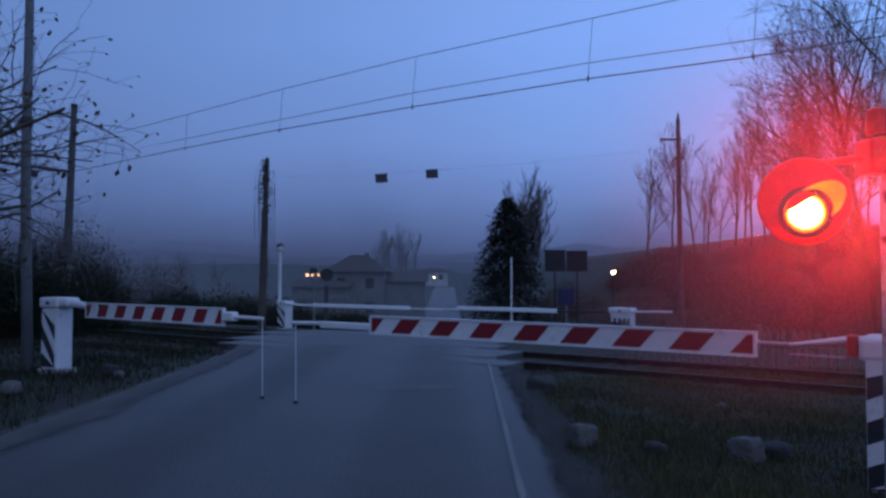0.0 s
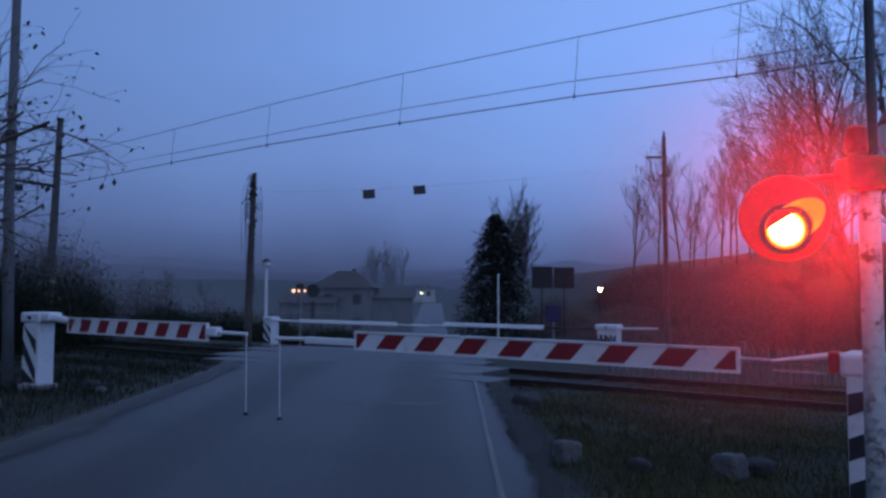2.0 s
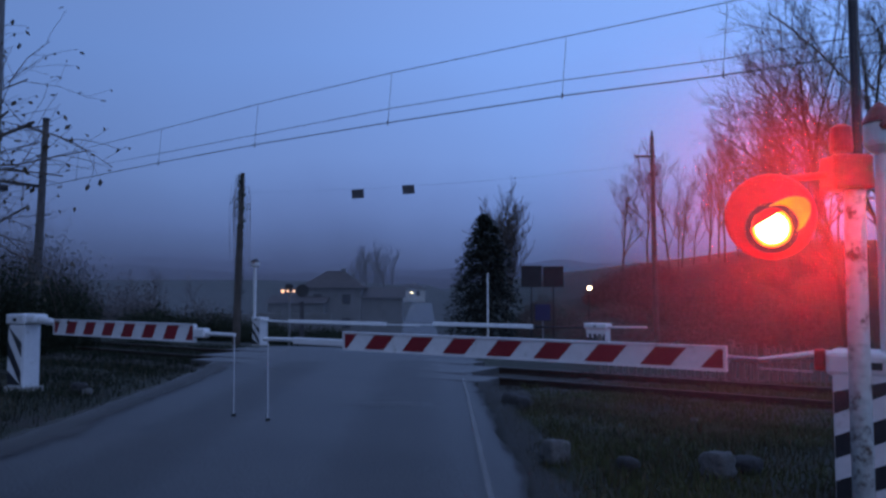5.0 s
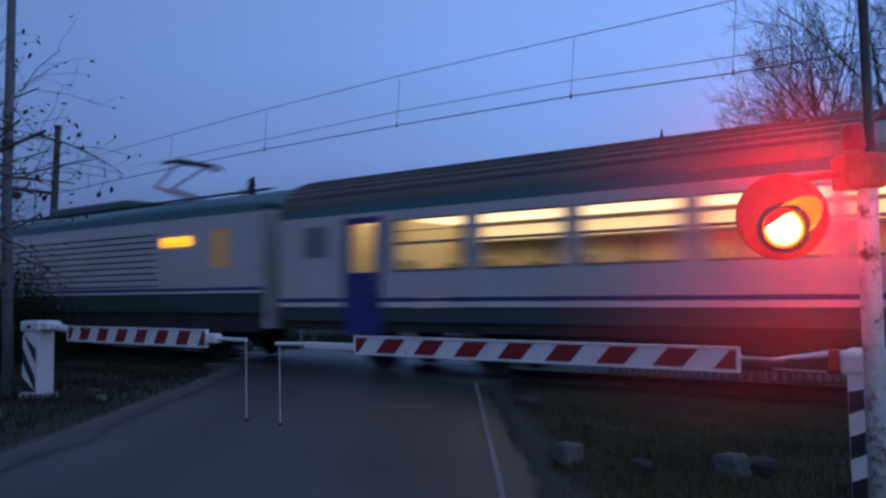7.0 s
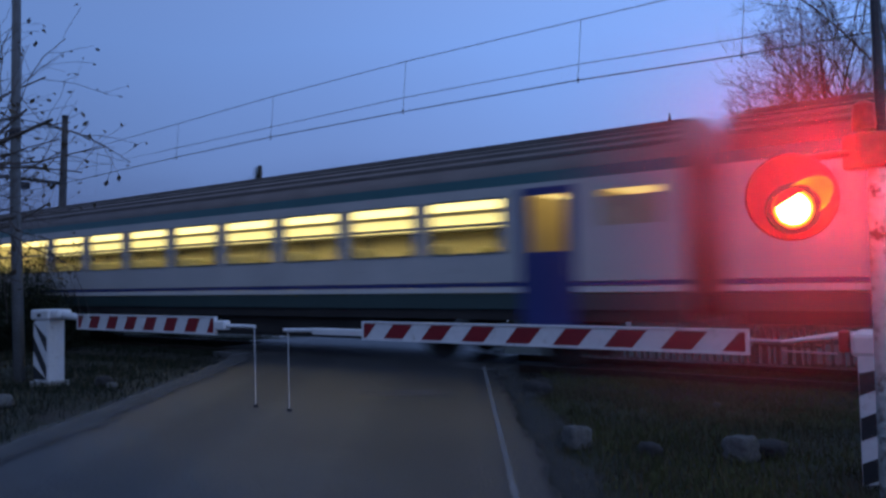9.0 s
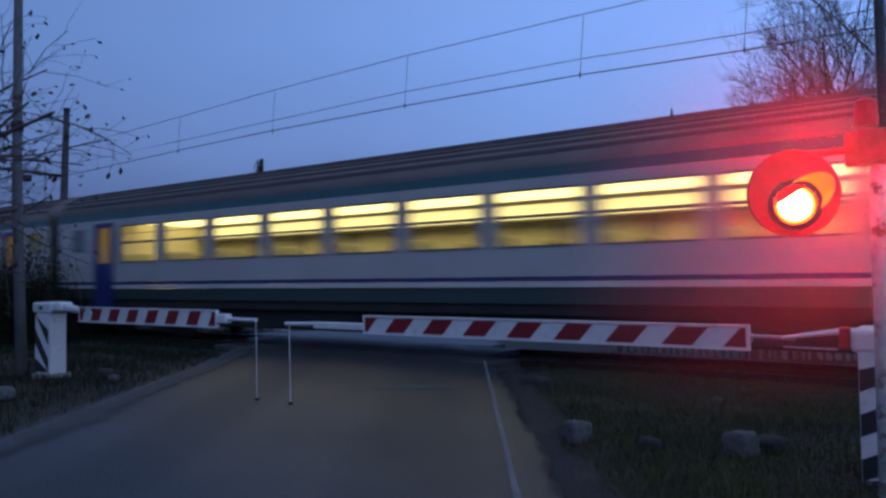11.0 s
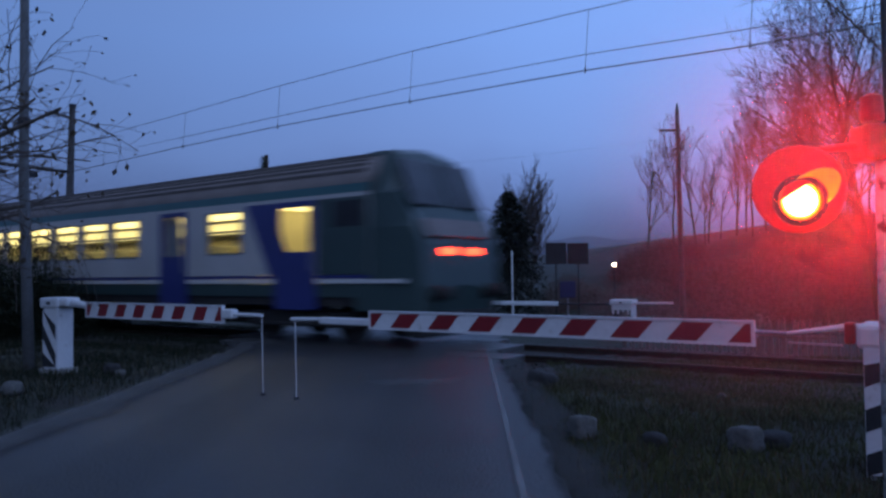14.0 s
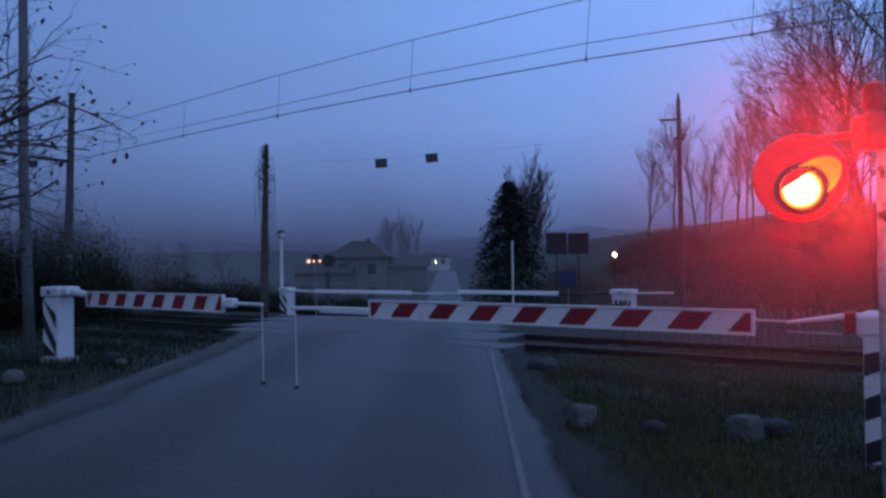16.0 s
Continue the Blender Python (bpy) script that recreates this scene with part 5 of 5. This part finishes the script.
def house(x, y, w, d, eave, top, g, label, wings=(), turn=0, plaster=M_PLASTER):
    root = empty("house", pose(x, y, g, 0, 0, turn), label, "house", "houses")
    e, t = eave - g, top - g
    part("wall", box(-w / 2, w / 2, -d / 2, d / 2, -0.5, e), plaster, root)
    bm = bmesh.new()
    ov = 0.5
    lo = [bm.verts.new(p) for p in ((-w / 2 - ov, -d / 2 - ov, e - 0.1), (w / 2 + ov, -d / 2 - ov, e - 0.1), (w / 2 + ov, d / 2 + ov, e - 0.1), (-w / 2 - ov, d / 2 + ov, e - 0.1))]
    hi = [bm.verts.new((-w * 0.16, 0, t)), bm.verts.new((w * 0.16, 0, t))]
    bm.faces.new(lo[::-1])
    bm.faces.new((lo[0], lo[1], hi[1], hi[0]))
    bm.faces.new((lo[1], lo[2], hi[1]))
    bm.faces.new((lo[2], lo[3], hi[0], hi[1]))
    bm.faces.new((lo[3], lo[0], hi[0]))
    roof = part("roof", bm, M_TILES, root, "dark tiled hipped roof")
    part("chimney", box(w * 0.1, w * 0.1 + 0.5, -0.3, 0.3, t - 0.9, t + 0.25), M_PLASTER, roof)
    for k in range(max(2, int(w / 2.6))):
        wx = -w / 2 + w * (k + 0.5) / max(2, int(w / 2.6))
        for zz in ([e - 1.9] if e < 4.2 else [e - 1.9, e - 4.4]):
            win = part("window", box(wx - 0.5, wx + 0.5, -d / 2 - 0.05, -d / 2 + 0.02, zz, zz + 1.2), M_FENCE, root)
            part("pane", box(wx - 0.42, wx + 0.42, -d / 2 - 0.06, -d / 2 - 0.051, zz + 0.08, zz + 1.12), M_GLASSDARK, win)
    for wx, wy, ww, wd, we, wt in wings:
        part("wing_wall", box(wx - ww / 2, wx + ww / 2, wy - wd / 2, wy + wd / 2, -0.5, we - g), plaster, root)
        part("wing_roof", prism([(wy - wd / 2 - 0.4, we - g - 0.05), (wy + wd / 2, wt - g), (wy + wd / 2, we - g - 0.05)], wx - ww / 2 - 0.3, wx + ww / 2 + 0.3), M_TILES, root)


house(-9.2, 82, 6.0, 7.0, 2.0, 3.75, -3.2, "old grey farmhouse with low dark tiled roof", [(-3.3, -4.5, 5.5, 4, 0.4, 1.2), (5.0, 0.5, 4.5, 6, 0.9, 2.0)])
house(-2.3, 186, 7.0, 8, 2.4, 3.4, -1.2, "small pale distant house at road end", [(-5.5, 0, 4, 6, 0.8, 2.0)], plaster=M_PALEWALL)


def wall_low():
    bm = box(-6.5, 3.4, -0.15, 0.15, -0.6, 2.2, bevel=0.03)
    ob = part("garden_wall", bm, M_PLASTER, at=pose(-11.2, 66, -2.6))
    tagged(ob, "long low pale garden wall before a farmhouse", "wall")


wall_low()


# ---- trees and growth ----
def grow(seed, base, height, r0, lean=(0, 0), levels=4, spread=0.55, up=0.25, kids=(5, 5, 5, 4), trunk_frac=0.38, twig=0.006, first=0.35, cut=2):
    """Tapered trunk and limbs in one mesh, fine twigs in another."""
    rng = random.Random(seed)
    wood, twigs, tips = bmesh.new(), bmesh.new(), []

    def limb(p, d, length, r, level):
        n = 5 if level == 0 else 4 if level < 3 else 3
        pts, rad = [p.copy()], [r]
        end = max(twig, r * (0.45 if level else 0.40))
        q = p.copy()
        for i in range(n):
            jig = 0.10 if level == 0 else 0.22
            d = (d + Vector((rng.uniform(-jig, jig), rng.uniform(-jig, jig), rng.uniform(-jig, jig) + up * (0.12 if level else 0.0)))).normalized()
            q = q + d * (length / n)
            pts.append(q.copy())
            rad.append(r + (end - r) * (i + 1) / n)
        add_tube(wood if level < cut else twigs, pts, rad, 8 if level == 0 else 6 if level == 1 else 4 if level < 3 else 3, cap=level < 2)
        if level >= levels:
            tips.append((q.copy(), d.copy()))
            return
        for k in range(kids[min(level, len(kids) - 1)]):
            f = first + (1 - first) * (k + rng.random()) / kids[min(level, len(kids) - 1)] if level == 0 else 0.25 + 0.75 * (k + rng.random()) / kids[min(level, len(kids) - 1)]
            i = min(int(f * n), n - 1)
            a = pts[i].lerp(pts[i + 1], f * n - i)
            ra = rad[i] + (rad[i + 1] - rad[i]) * (f * n - i)
            side = d.orthogonal().normalized()
            side = (Matrix.Rotation(rng.uniform(0, math.tau), 3, d) @ side)
            nd = (d * (1 - spread) + side * spread * rng.uniform(0.7, 1.3) + Vector((0, 0, up * 0.5))).normalized()
            limb(a, nd, length * rng.uniform(0.42, 0.66) * (1.15 - 0.4 * f), max(twig, ra * rng.uniform(0.45, 0.68)), level + 1)

    limb(Vector((0, 0, -0.15)), Vector((lean[0], lean[1], 1)).normalized(), height * (0.78 if levels > 2 else 0.9), r0, 0)
    return wood, twigs, tips


def tree(name, base, label, group="", turn=0, **kw):
    x, y = base
    root = empty(name, pose(x, y, land_z(x, y) - 0.05, 0, 0, turn), label, "tree", group)
    wood, twigs, tips = grow(base=base, **kw)
    part("trunk", wood, M_BARK, root)
    part("crown", twigs, M_TWIG, root, "bare fine twigs")
    return root, tips


def leafy(root, tips, share, size, seed, material, label):
    rng = random.Random(seed)
    verts, faces = [], []
    for p, d in tips:
        if rng.random() > share:
            continue
        c = p + Vector((rng.uniform(-1, 1), rng.uniform(-1, 1), rng.uniform(-1, 0.3))) * size
        u = Vector((rng.uniform(-1, 1), rng.uniform(-1, 1), rng.uniform(-1, 0.2))).normalized() * size * rng.uniform(0.6, 1.2)
        w = u.orthogonal().normalized() * u.length * 0.6
        b = len(verts)
        verts += [c - u, c + w * 0.9, c + u, c - w * 0.9]
        faces.append((b, b + 1, b + 2, b + 3))
    me = bpy.data.meshes.new("leaves")
    me.from_pydata([tuple(v) for v in verts], [], faces)
    me.materials.append(material)
    ob = new("leaves", me)
    ob.parent = root
    tagged(ob, label, kind="stuff")


# sparse tree with a few withered leaves behind the left barrier
for k, (bx, by, h, sd, ln) in enumerate(((-9.2, 11.6, 7.8, 21, (0.03, -0.05)), (-10.4, 13.8, 8.4, 22, (0.04, -0.1)), (-8.5, 10.4, 7.4, 26, (0.02, 0.0)))):
    rt, tips = tree("roadside_tree", (bx, by), "thin leafless roadside tree with few withered leaves", "roadside trees", seed=sd, height=h, r0=0.10, lean=ln, levels=3, spread=0.60, up=0.10, kids=(13, 6, 5), first=0.2, twig=0.0032)
    leafy(rt, tips, 0.9, 0.058, 5 + k, M_DEADLEAF, "withered brown leaves")

# large bare trees behind the signal
for bx, by, h, sd, ln in ((14.5, 24.5, 10.6, 31, (-0.14, -0.04)), (17.4, 25.0, 13.0, 32, (-0.2, -0.05))):
    tree("bare_tree", (bx, by), "large bare winter tree with fine twigs", "bare trees", seed=sd, height=h, r0=0.19, lean=ln, levels=4, spread=0.46, up=0.26, kids=(11, 8, 7, 6), first=0.34, twig=0.0042, cut=2)

# row of bare coppiced trees on the slope
protos = []
for sd in (41, 42, 43):
    protos.append(tree("coppice_tree", (17.0 + 2 * (sd - 41), 62), "slender upright bare tree on the slope", "slope trees", seed=sd, height=9.6, r0=0.095, levels=3, spread=0.36, up=0.50, kids=(9, 6, 4), first=0.22, twig=0.010)[0])
rng = random.Random(9)
for k in range(17):
    x = 21.5 + k * 0.85 + rng.uniform(-0.4, 0.4)
    y = 61 + rng.uniform(-2, 4)
    sc = rng.uniform(0.78, 1.12) * (0.72 if x < 24 else 1.0)
    ob = copy_thing(protos[k % 3], pose(x, y, land_z(x, y) - 0.05, 0, 0, rng.uniform(0, 360)))
    ob.scale = (sc, sc, sc)
# misty trees and bushes far off
for k in range(15):
    x, y = (-14.5 + k * 1.25 + rng.uniform(-0.6, 0.6), 150 + rng.uniform(-8, 10)) if k < 8 else (-52 + (k - 8) * 4.4, 92 + rng.uniform(-6, 8))
    ob = copy_thing(protos[k % 3], pose(x, y, land_z(x, y) - 0.05, 0, 0, rng.uniform(0, 360)))
    sc = rng.uniform(0.95, 1.25) if k < 8 else rng.uniform(0.55, 0.8)
    ob.scale = (sc, sc, sc)
    tagged(ob, "distant bare tree in the mist", group="distant trees")
tree("bare_tree", (5.5, 57.0), "bare upright tree beside the dark conifer", "bare trees", seed=51, height=10.0, r0=0.12, levels=3, spread=0.34, up=0.5, kids=(14, 8, 6), first=0.2, twig=0.013)

tree("bare_tree", (6.7, 58.0), "bare dense tree close beside the dark conifer", "bare trees", seed=53, height=8.4, r0=0.12, levels=3, spread=0.36, up=0.5, kids=(15, 8, 6), first=0.12, twig=0.014)


def conifer(x, y, h, rad):
    root = empty("conifer_tree", pose(x, y, land_z(x, y) - 0.1), "tall dark conifer with uneven outline", "tree")
    part("trunk", tube([(0, 0, -0.1), (0, 0, h)], [0.22, 0.03], 8), M_BARK, root)
    rng = random.Random(61)
    verts, faces = [], []
    for k in range(950):
        f = rng.random() ** 0.8
        z = h * (0.06 + 0.94 * f)
        reach = rad * (1 - f) ** 0.52 * rng.uniform(0.55, 1.25) + 0.10
        a = rng.uniform(0, math.tau)
        for j in range(int(10 + 16 * reach / rad)):
            t_ = rng.random() ** 0.6
            c = Vector((math.cos(a) * reach * t_, math.sin(a) * reach * t_, z - 0.35 * reach * t_ * t_ + rng.uniform(-0.1, 0.1)))
            c += Vector((rng.uniform(-1, 1), rng.uniform(-1, 1), rng.uniform(-0.6, 0.6))) * 0.16
            u = Vector((math.cos(a) + rng.uniform(-0.7, 0.7), math.sin(a) + rng.uniform(-0.7, 0.7), rng.uniform(-0.8, 0.2))).normalized() * rng.uniform(0.08, 0.18)
            w = u.cross(Vector((rng.uniform(-1, 1), rng.uniform(-1, 1), 1))).normalized() * 0.065
            b = len(verts)
            verts += [c - u * 0.5, c + w, c + u, c - w]
            faces.append((b, b + 1, b + 2, b + 3))
    me = bpy.data.meshes.new("crown")
    me.from_pydata([tuple(v) for v in verts], [], faces)
    me.materials.append(M_CONIFER)
    ob = new("crown", me)
    ob.parent = root
    tagged(ob, "dense dark green needle sprays")


conifer(4.75, 55, 9.6, 3.1)


def thicket(name, spots, label, seed, leaf, height, density, material):
    """Tangle of stems and small leaves; one object of stuff."""
    rng = random.Random(seed)
    verts, faces = [], []

    def tri(a, b, c):
        i = len(verts)
        verts.extend([tuple(a), tuple(b), tuple(c)])
        faces.append((i, i + 1, i + 2))

    for (x, y, r, hh) in spots:
        g = land_z(x, y)
        for k in range(int(density * r * r)):
            a, q = rng.uniform(0, math.tau), r * math.sqrt(rng.random())
            px, py = x + q * math.cos(a), y + q * math.sin(a)
            top = hh * (1 - 0.55 * (q / r) ** 2) * rng.uniform(0.55, 1.12) * height
            b0 = Vector((px, py, land_z(px, py) - 0.05))
            tip = b0 + Vector((rng.uniform(-0.3, 0.3) * top, rng.uniform(-0.3, 0.3) * top, top))
            tri(b0 - Vector((0.012, 0, 0)), b0 + Vector((0.012, 0, 0)), tip)
            tri(b0 - Vector((0, 0.012, 0)), b0 + Vector((0, 0.012, 0)), tip)
            for j in range(7):
                c = b0.lerp(tip, rng.uniform(0.1, 1)) + Vector((rng.uniform(-1, 1), rng.uniform(-1, 1), rng.uniform(-1, 1))) * 0.22
                u = Vector((rng.uniform(-1, 1), rng.uniform(-1, 1), rng.uniform(-1, 1))).normalized() * leaf * rng.uniform(0.6, 1.3)
                w = u.orthogonal().normalized() * leaf * 0.6
                tri(c - u, c + w, c + u)
    me = bpy.data.meshes.new(name)
    me.from_pydata(verts, [], faces)
    me.materials.append(material)
    tagged(new(name, me), label, "undergrowth", kind="stuff")


rng = random.Random(77)
thicket("undergrowth", [(-10 - rng.uniform(0, 5), 15.5 + rng.uniform(0, 6), rng.uniform(1.0, 1.6), rng.uniform(1.5, 3.4)) for k in range(12)], "dark tangled undergrowth behind the barrier", 71, 0.06, 1.0, 190, M_SHRUB)
thicket("hedge", [(-30 + k * 1.9 + rng.uniform(-0.6, 0.6), 42 + rng.uniform(-3, 5), rng.uniform(1.2, 2.2), rng.uniform(1.8, 3.9)) for k in range(12)], "dark uneven hedge beyond the track", 72, 0.11, 1.0, 110, M_SHRUB)
thicket("far_bushes", [(-23.0, 46, 2.0, 8.2), (-25.5, 47, 2.2, 7.0), (-20.2, 45, 1.5, 5.2), (-16.6, 44, 2.0, 3.9), (-13.6, 47, 1.6, 2.6), (-29, 44, 3.0, 6.5)], "tall dark bushes fading in mist beyond the track", 75, 0.09, 1.0, 150, M_TWIG)
thicket("brushwood", [(8.5 + rng.uniform(0, 26), 44 + rng.uniform(0, 15), rng.uniform(1.4, 2.4), rng.uniform(1.0, 2.6)) for k in range(60)], "brown leafless brushwood covering the slope", 73, 0.10, 1.0, 80, M_TWIG)
thicket("low_scrub", [(-14 + rng.uniform(0, 9), 34 + rng.uniform(0, 26), rng.uniform(0.9, 1.7), rng.uniform(0.6, 1.5)) for k in range(22)] + [(3.5 + rng.uniform(0, 7), 28 + rng.uniform(0, 20), rng.uniform(0.8, 1.4), rng.uniform(0.4, 1.1)) for k in range(16)], "low dark scrub in the field beyond the track", 74, 0.09, 1.0, 90, M_SHRUB)


def far_hills():
    """Hill chains far behind everything, self-lit with painted haze."""
    for nm, dist, hs, seed in (("backdrop_hills_far", 900, 44, 1), ("backdrop_hills", 520, 18, 4)):
        verts, faces = [], []
        n = 160
        for i in range(n + 1):
            a = radians(-75 + 150 * i / n)
            x, y = dist * math.sin(a), dist * math.cos(a)
            h = hs * (0.75 + 0.55 * noise.noise((a * 3.2, seed, 0)) + 0.10 * noise.noise((a * 24, seed, 2)))
            h *= ramp(math.degrees(a), [(-40, 2.1), (-26, 1.8), (-15, 1.15), (-10, 1.0), (4, 0.85), (25, 1.0)])
            verts += [(x, y, -20), (x * 1.02, y * 1.02, h * 0.6), (x * 1.08, y * 1.08, max(1, h))]
        for i in range(n):
            for k in range(2):
                b = i * 3 + k
                faces.append((b, b + 3, b + 4, b + 1))
        me = bpy.data.meshes.new(nm)
        me.from_pydata(verts, [], faces)
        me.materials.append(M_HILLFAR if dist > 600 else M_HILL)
        for p in me.polygons:
            p.use_smooth = True
        tagged(new(nm, me), "blue hill chain with painted self-lit haze under the dusk sky", "hills", kind="structure")


far_hills()


def veil_material(name, scatter, forward):
    """Sheet shader that stands in for haze: mostly clear, scatters the light that falls on it, thins out upwards and at
    its ends.
    """
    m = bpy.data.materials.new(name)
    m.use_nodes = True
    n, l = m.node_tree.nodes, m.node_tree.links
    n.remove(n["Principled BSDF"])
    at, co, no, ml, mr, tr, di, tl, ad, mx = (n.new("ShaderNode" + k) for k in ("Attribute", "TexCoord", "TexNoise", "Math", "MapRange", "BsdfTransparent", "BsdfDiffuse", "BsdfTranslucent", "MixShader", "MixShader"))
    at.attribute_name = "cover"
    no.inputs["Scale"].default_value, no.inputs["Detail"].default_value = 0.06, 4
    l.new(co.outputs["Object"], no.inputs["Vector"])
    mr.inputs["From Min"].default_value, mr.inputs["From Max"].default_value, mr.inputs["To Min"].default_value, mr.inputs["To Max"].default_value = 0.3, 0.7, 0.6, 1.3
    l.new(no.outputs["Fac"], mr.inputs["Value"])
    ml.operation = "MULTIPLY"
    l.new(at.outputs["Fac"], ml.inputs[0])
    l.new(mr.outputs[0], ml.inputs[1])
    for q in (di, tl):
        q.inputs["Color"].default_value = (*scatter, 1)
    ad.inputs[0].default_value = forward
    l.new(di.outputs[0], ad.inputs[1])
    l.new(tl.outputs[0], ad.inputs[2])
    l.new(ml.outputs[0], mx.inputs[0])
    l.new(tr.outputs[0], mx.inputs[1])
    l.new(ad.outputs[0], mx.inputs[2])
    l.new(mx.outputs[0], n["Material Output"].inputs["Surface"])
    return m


M_HAZEVEIL = veil_material("haze_veil", (0.42, 0.42, 0.45), 0.5)
# brighter sheet shader that shows the signal lamp's halo
M_HALO = veil_material("halo_sheet", (0.85, 0.85, 0.85), 0.85)


def mist(y, x0, x1, low, height, dense, ends, material=M_HAZEVEIL, label="translucent sheet standing in for evening mist over the valley", wave=3.0):
    """A translucent sheet painting valley mist or the lamp's halo, curving slightly."""
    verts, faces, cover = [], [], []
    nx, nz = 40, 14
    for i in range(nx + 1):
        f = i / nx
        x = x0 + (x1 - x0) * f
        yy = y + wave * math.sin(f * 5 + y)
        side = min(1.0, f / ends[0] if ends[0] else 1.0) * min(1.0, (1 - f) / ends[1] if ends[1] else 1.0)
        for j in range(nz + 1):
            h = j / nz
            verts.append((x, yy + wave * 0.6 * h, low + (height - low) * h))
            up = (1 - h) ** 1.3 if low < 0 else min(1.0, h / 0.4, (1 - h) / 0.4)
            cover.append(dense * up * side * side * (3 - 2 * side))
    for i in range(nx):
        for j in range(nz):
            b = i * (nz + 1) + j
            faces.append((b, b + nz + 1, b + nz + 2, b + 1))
    me = bpy.data.meshes.new("veil_sheet")
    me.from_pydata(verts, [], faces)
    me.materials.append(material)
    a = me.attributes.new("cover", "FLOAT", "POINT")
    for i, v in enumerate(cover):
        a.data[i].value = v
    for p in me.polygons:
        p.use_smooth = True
    ob = new("veil_sheet", me)
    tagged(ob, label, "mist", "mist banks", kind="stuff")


# upright sheets at four depths stand in for haze over the distance
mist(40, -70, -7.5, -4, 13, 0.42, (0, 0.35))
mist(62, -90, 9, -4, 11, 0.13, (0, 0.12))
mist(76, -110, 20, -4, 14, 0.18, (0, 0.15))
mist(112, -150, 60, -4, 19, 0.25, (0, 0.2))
# added sheet before the lamp; lit by the spot it paints the red halo
mist(3.62, 0.45, 3.10, 0.75, 3.05, 0.10, (0.42, 0.42), M_HALO, "added translucent sheet that paints a red halo before the signal lamp", 0.04)

def grass(name, zone, count, seed, material, label, hgt, track=False):
    rng = random.Random(seed)
    verts, faces = [], []
    made = 0
    while made < count:
        x, y = rng.uniform(zone[0], zone[1]), rng.uniform(zone[2], zone[3])
        off = NX * x + NY * y - MID
        edge = abs(x - road_mid(y)) - road_half(y)
        if edge < 0.12 or (-2.1 < off < 3.0) != track or abs(abs(off) - 0.7535) < 0.05:
            made += 0.15
            continue
        dens = noise.noise((x * 0.8, y * 0.8, seed)) * 0.5 + 0.55
        if rng.random() > dens * min(1.0, 0.25 + edge):
            made += 0.05
            continue
        g = (float(np.interp(off, BED_OFF, BED_Z)) if track else land_z(x, y)) - 0.01
        h = hgt * rng.uniform(0.35, 1.25) * (0.6 + dens)
        a = rng.uniform(0, math.tau)
        wx, wy = math.cos(a) * 0.005, math.sin(a) * 0.005
        bx, by = rng.uniform(-0.5, 0.5) * h, rng.uniform(-0.5, 0.5) * h
        b = len(verts)
        verts += [(x - wx, y - wy, g), (x + wx, y + wy, g), (x + bx * 0.4 + wx * 0.7, y + by * 0.4 + wy * 0.7, g + h * 0.62), (x + bx * 0.4 - wx * 0.7, y + by * 0.4 - wy * 0.7, g + h * 0.62), (x + bx, y + by, g + h * 0.95)]
        faces += [(b, b + 1, b + 2, b + 3), (b + 3, b + 2, b + 4)]
        made += 1
    me = bpy.data.meshes.new(name)
    me.from_pydata(verts, [], faces)
    me.materials.append(material)
    tagged(new(name, me), label, "grass", kind="stuff")


grass("verge_grass", (0.8, 7.5, 2.6, 12.5), 42000, 1, M_GRASS, "short damp green grass on the verge", 0.075)
grass("dry_grass", (0.8, 7.5, 2.6, 13.5), 15000, 2, M_DRYGRASS, "dry brown grass blades on the verge", 0.10)
grass("track_weeds", (1.7, 9.5, 2.6, 12.5), 30000, 6, M_GRASS, "short green weeds growing between the rails", 0.085, track=True)
# bank grass takes the darker shrub colour for the shade under the trees
grass("shaded_bank_grass", (-13, -3.8, 5.0, 18), 40000, 3, M_SHRUB, "bank grass with the trees' shade put into darker blades", 0.11)
grass("bank_dry_grass", (-13, -3.8, 5.0, 18), 4000, 4, M_DRYGRASS, "dry grass blades on the bank", 0.13)
grass("far_bank_weeds", (-19, -4.6, 12.0, 24), 26000, 7, M_SHRUB, "dark weeds growing over the track bed", 0.13, track=True)


# ---- what moves ----
def motions():
    for thing, place in TRAIN:
        rows = []
        for k in range(33):
            t = k * 0.5
            s = S0 + place - SPEED * (t - 7) + ramp(t, [(14.5, 0), (15, 2.2), (16, 4.5)])
            rows.append((t, trk_pose(s, 0, 0.02)))
        walk(thing, rows)


motions()
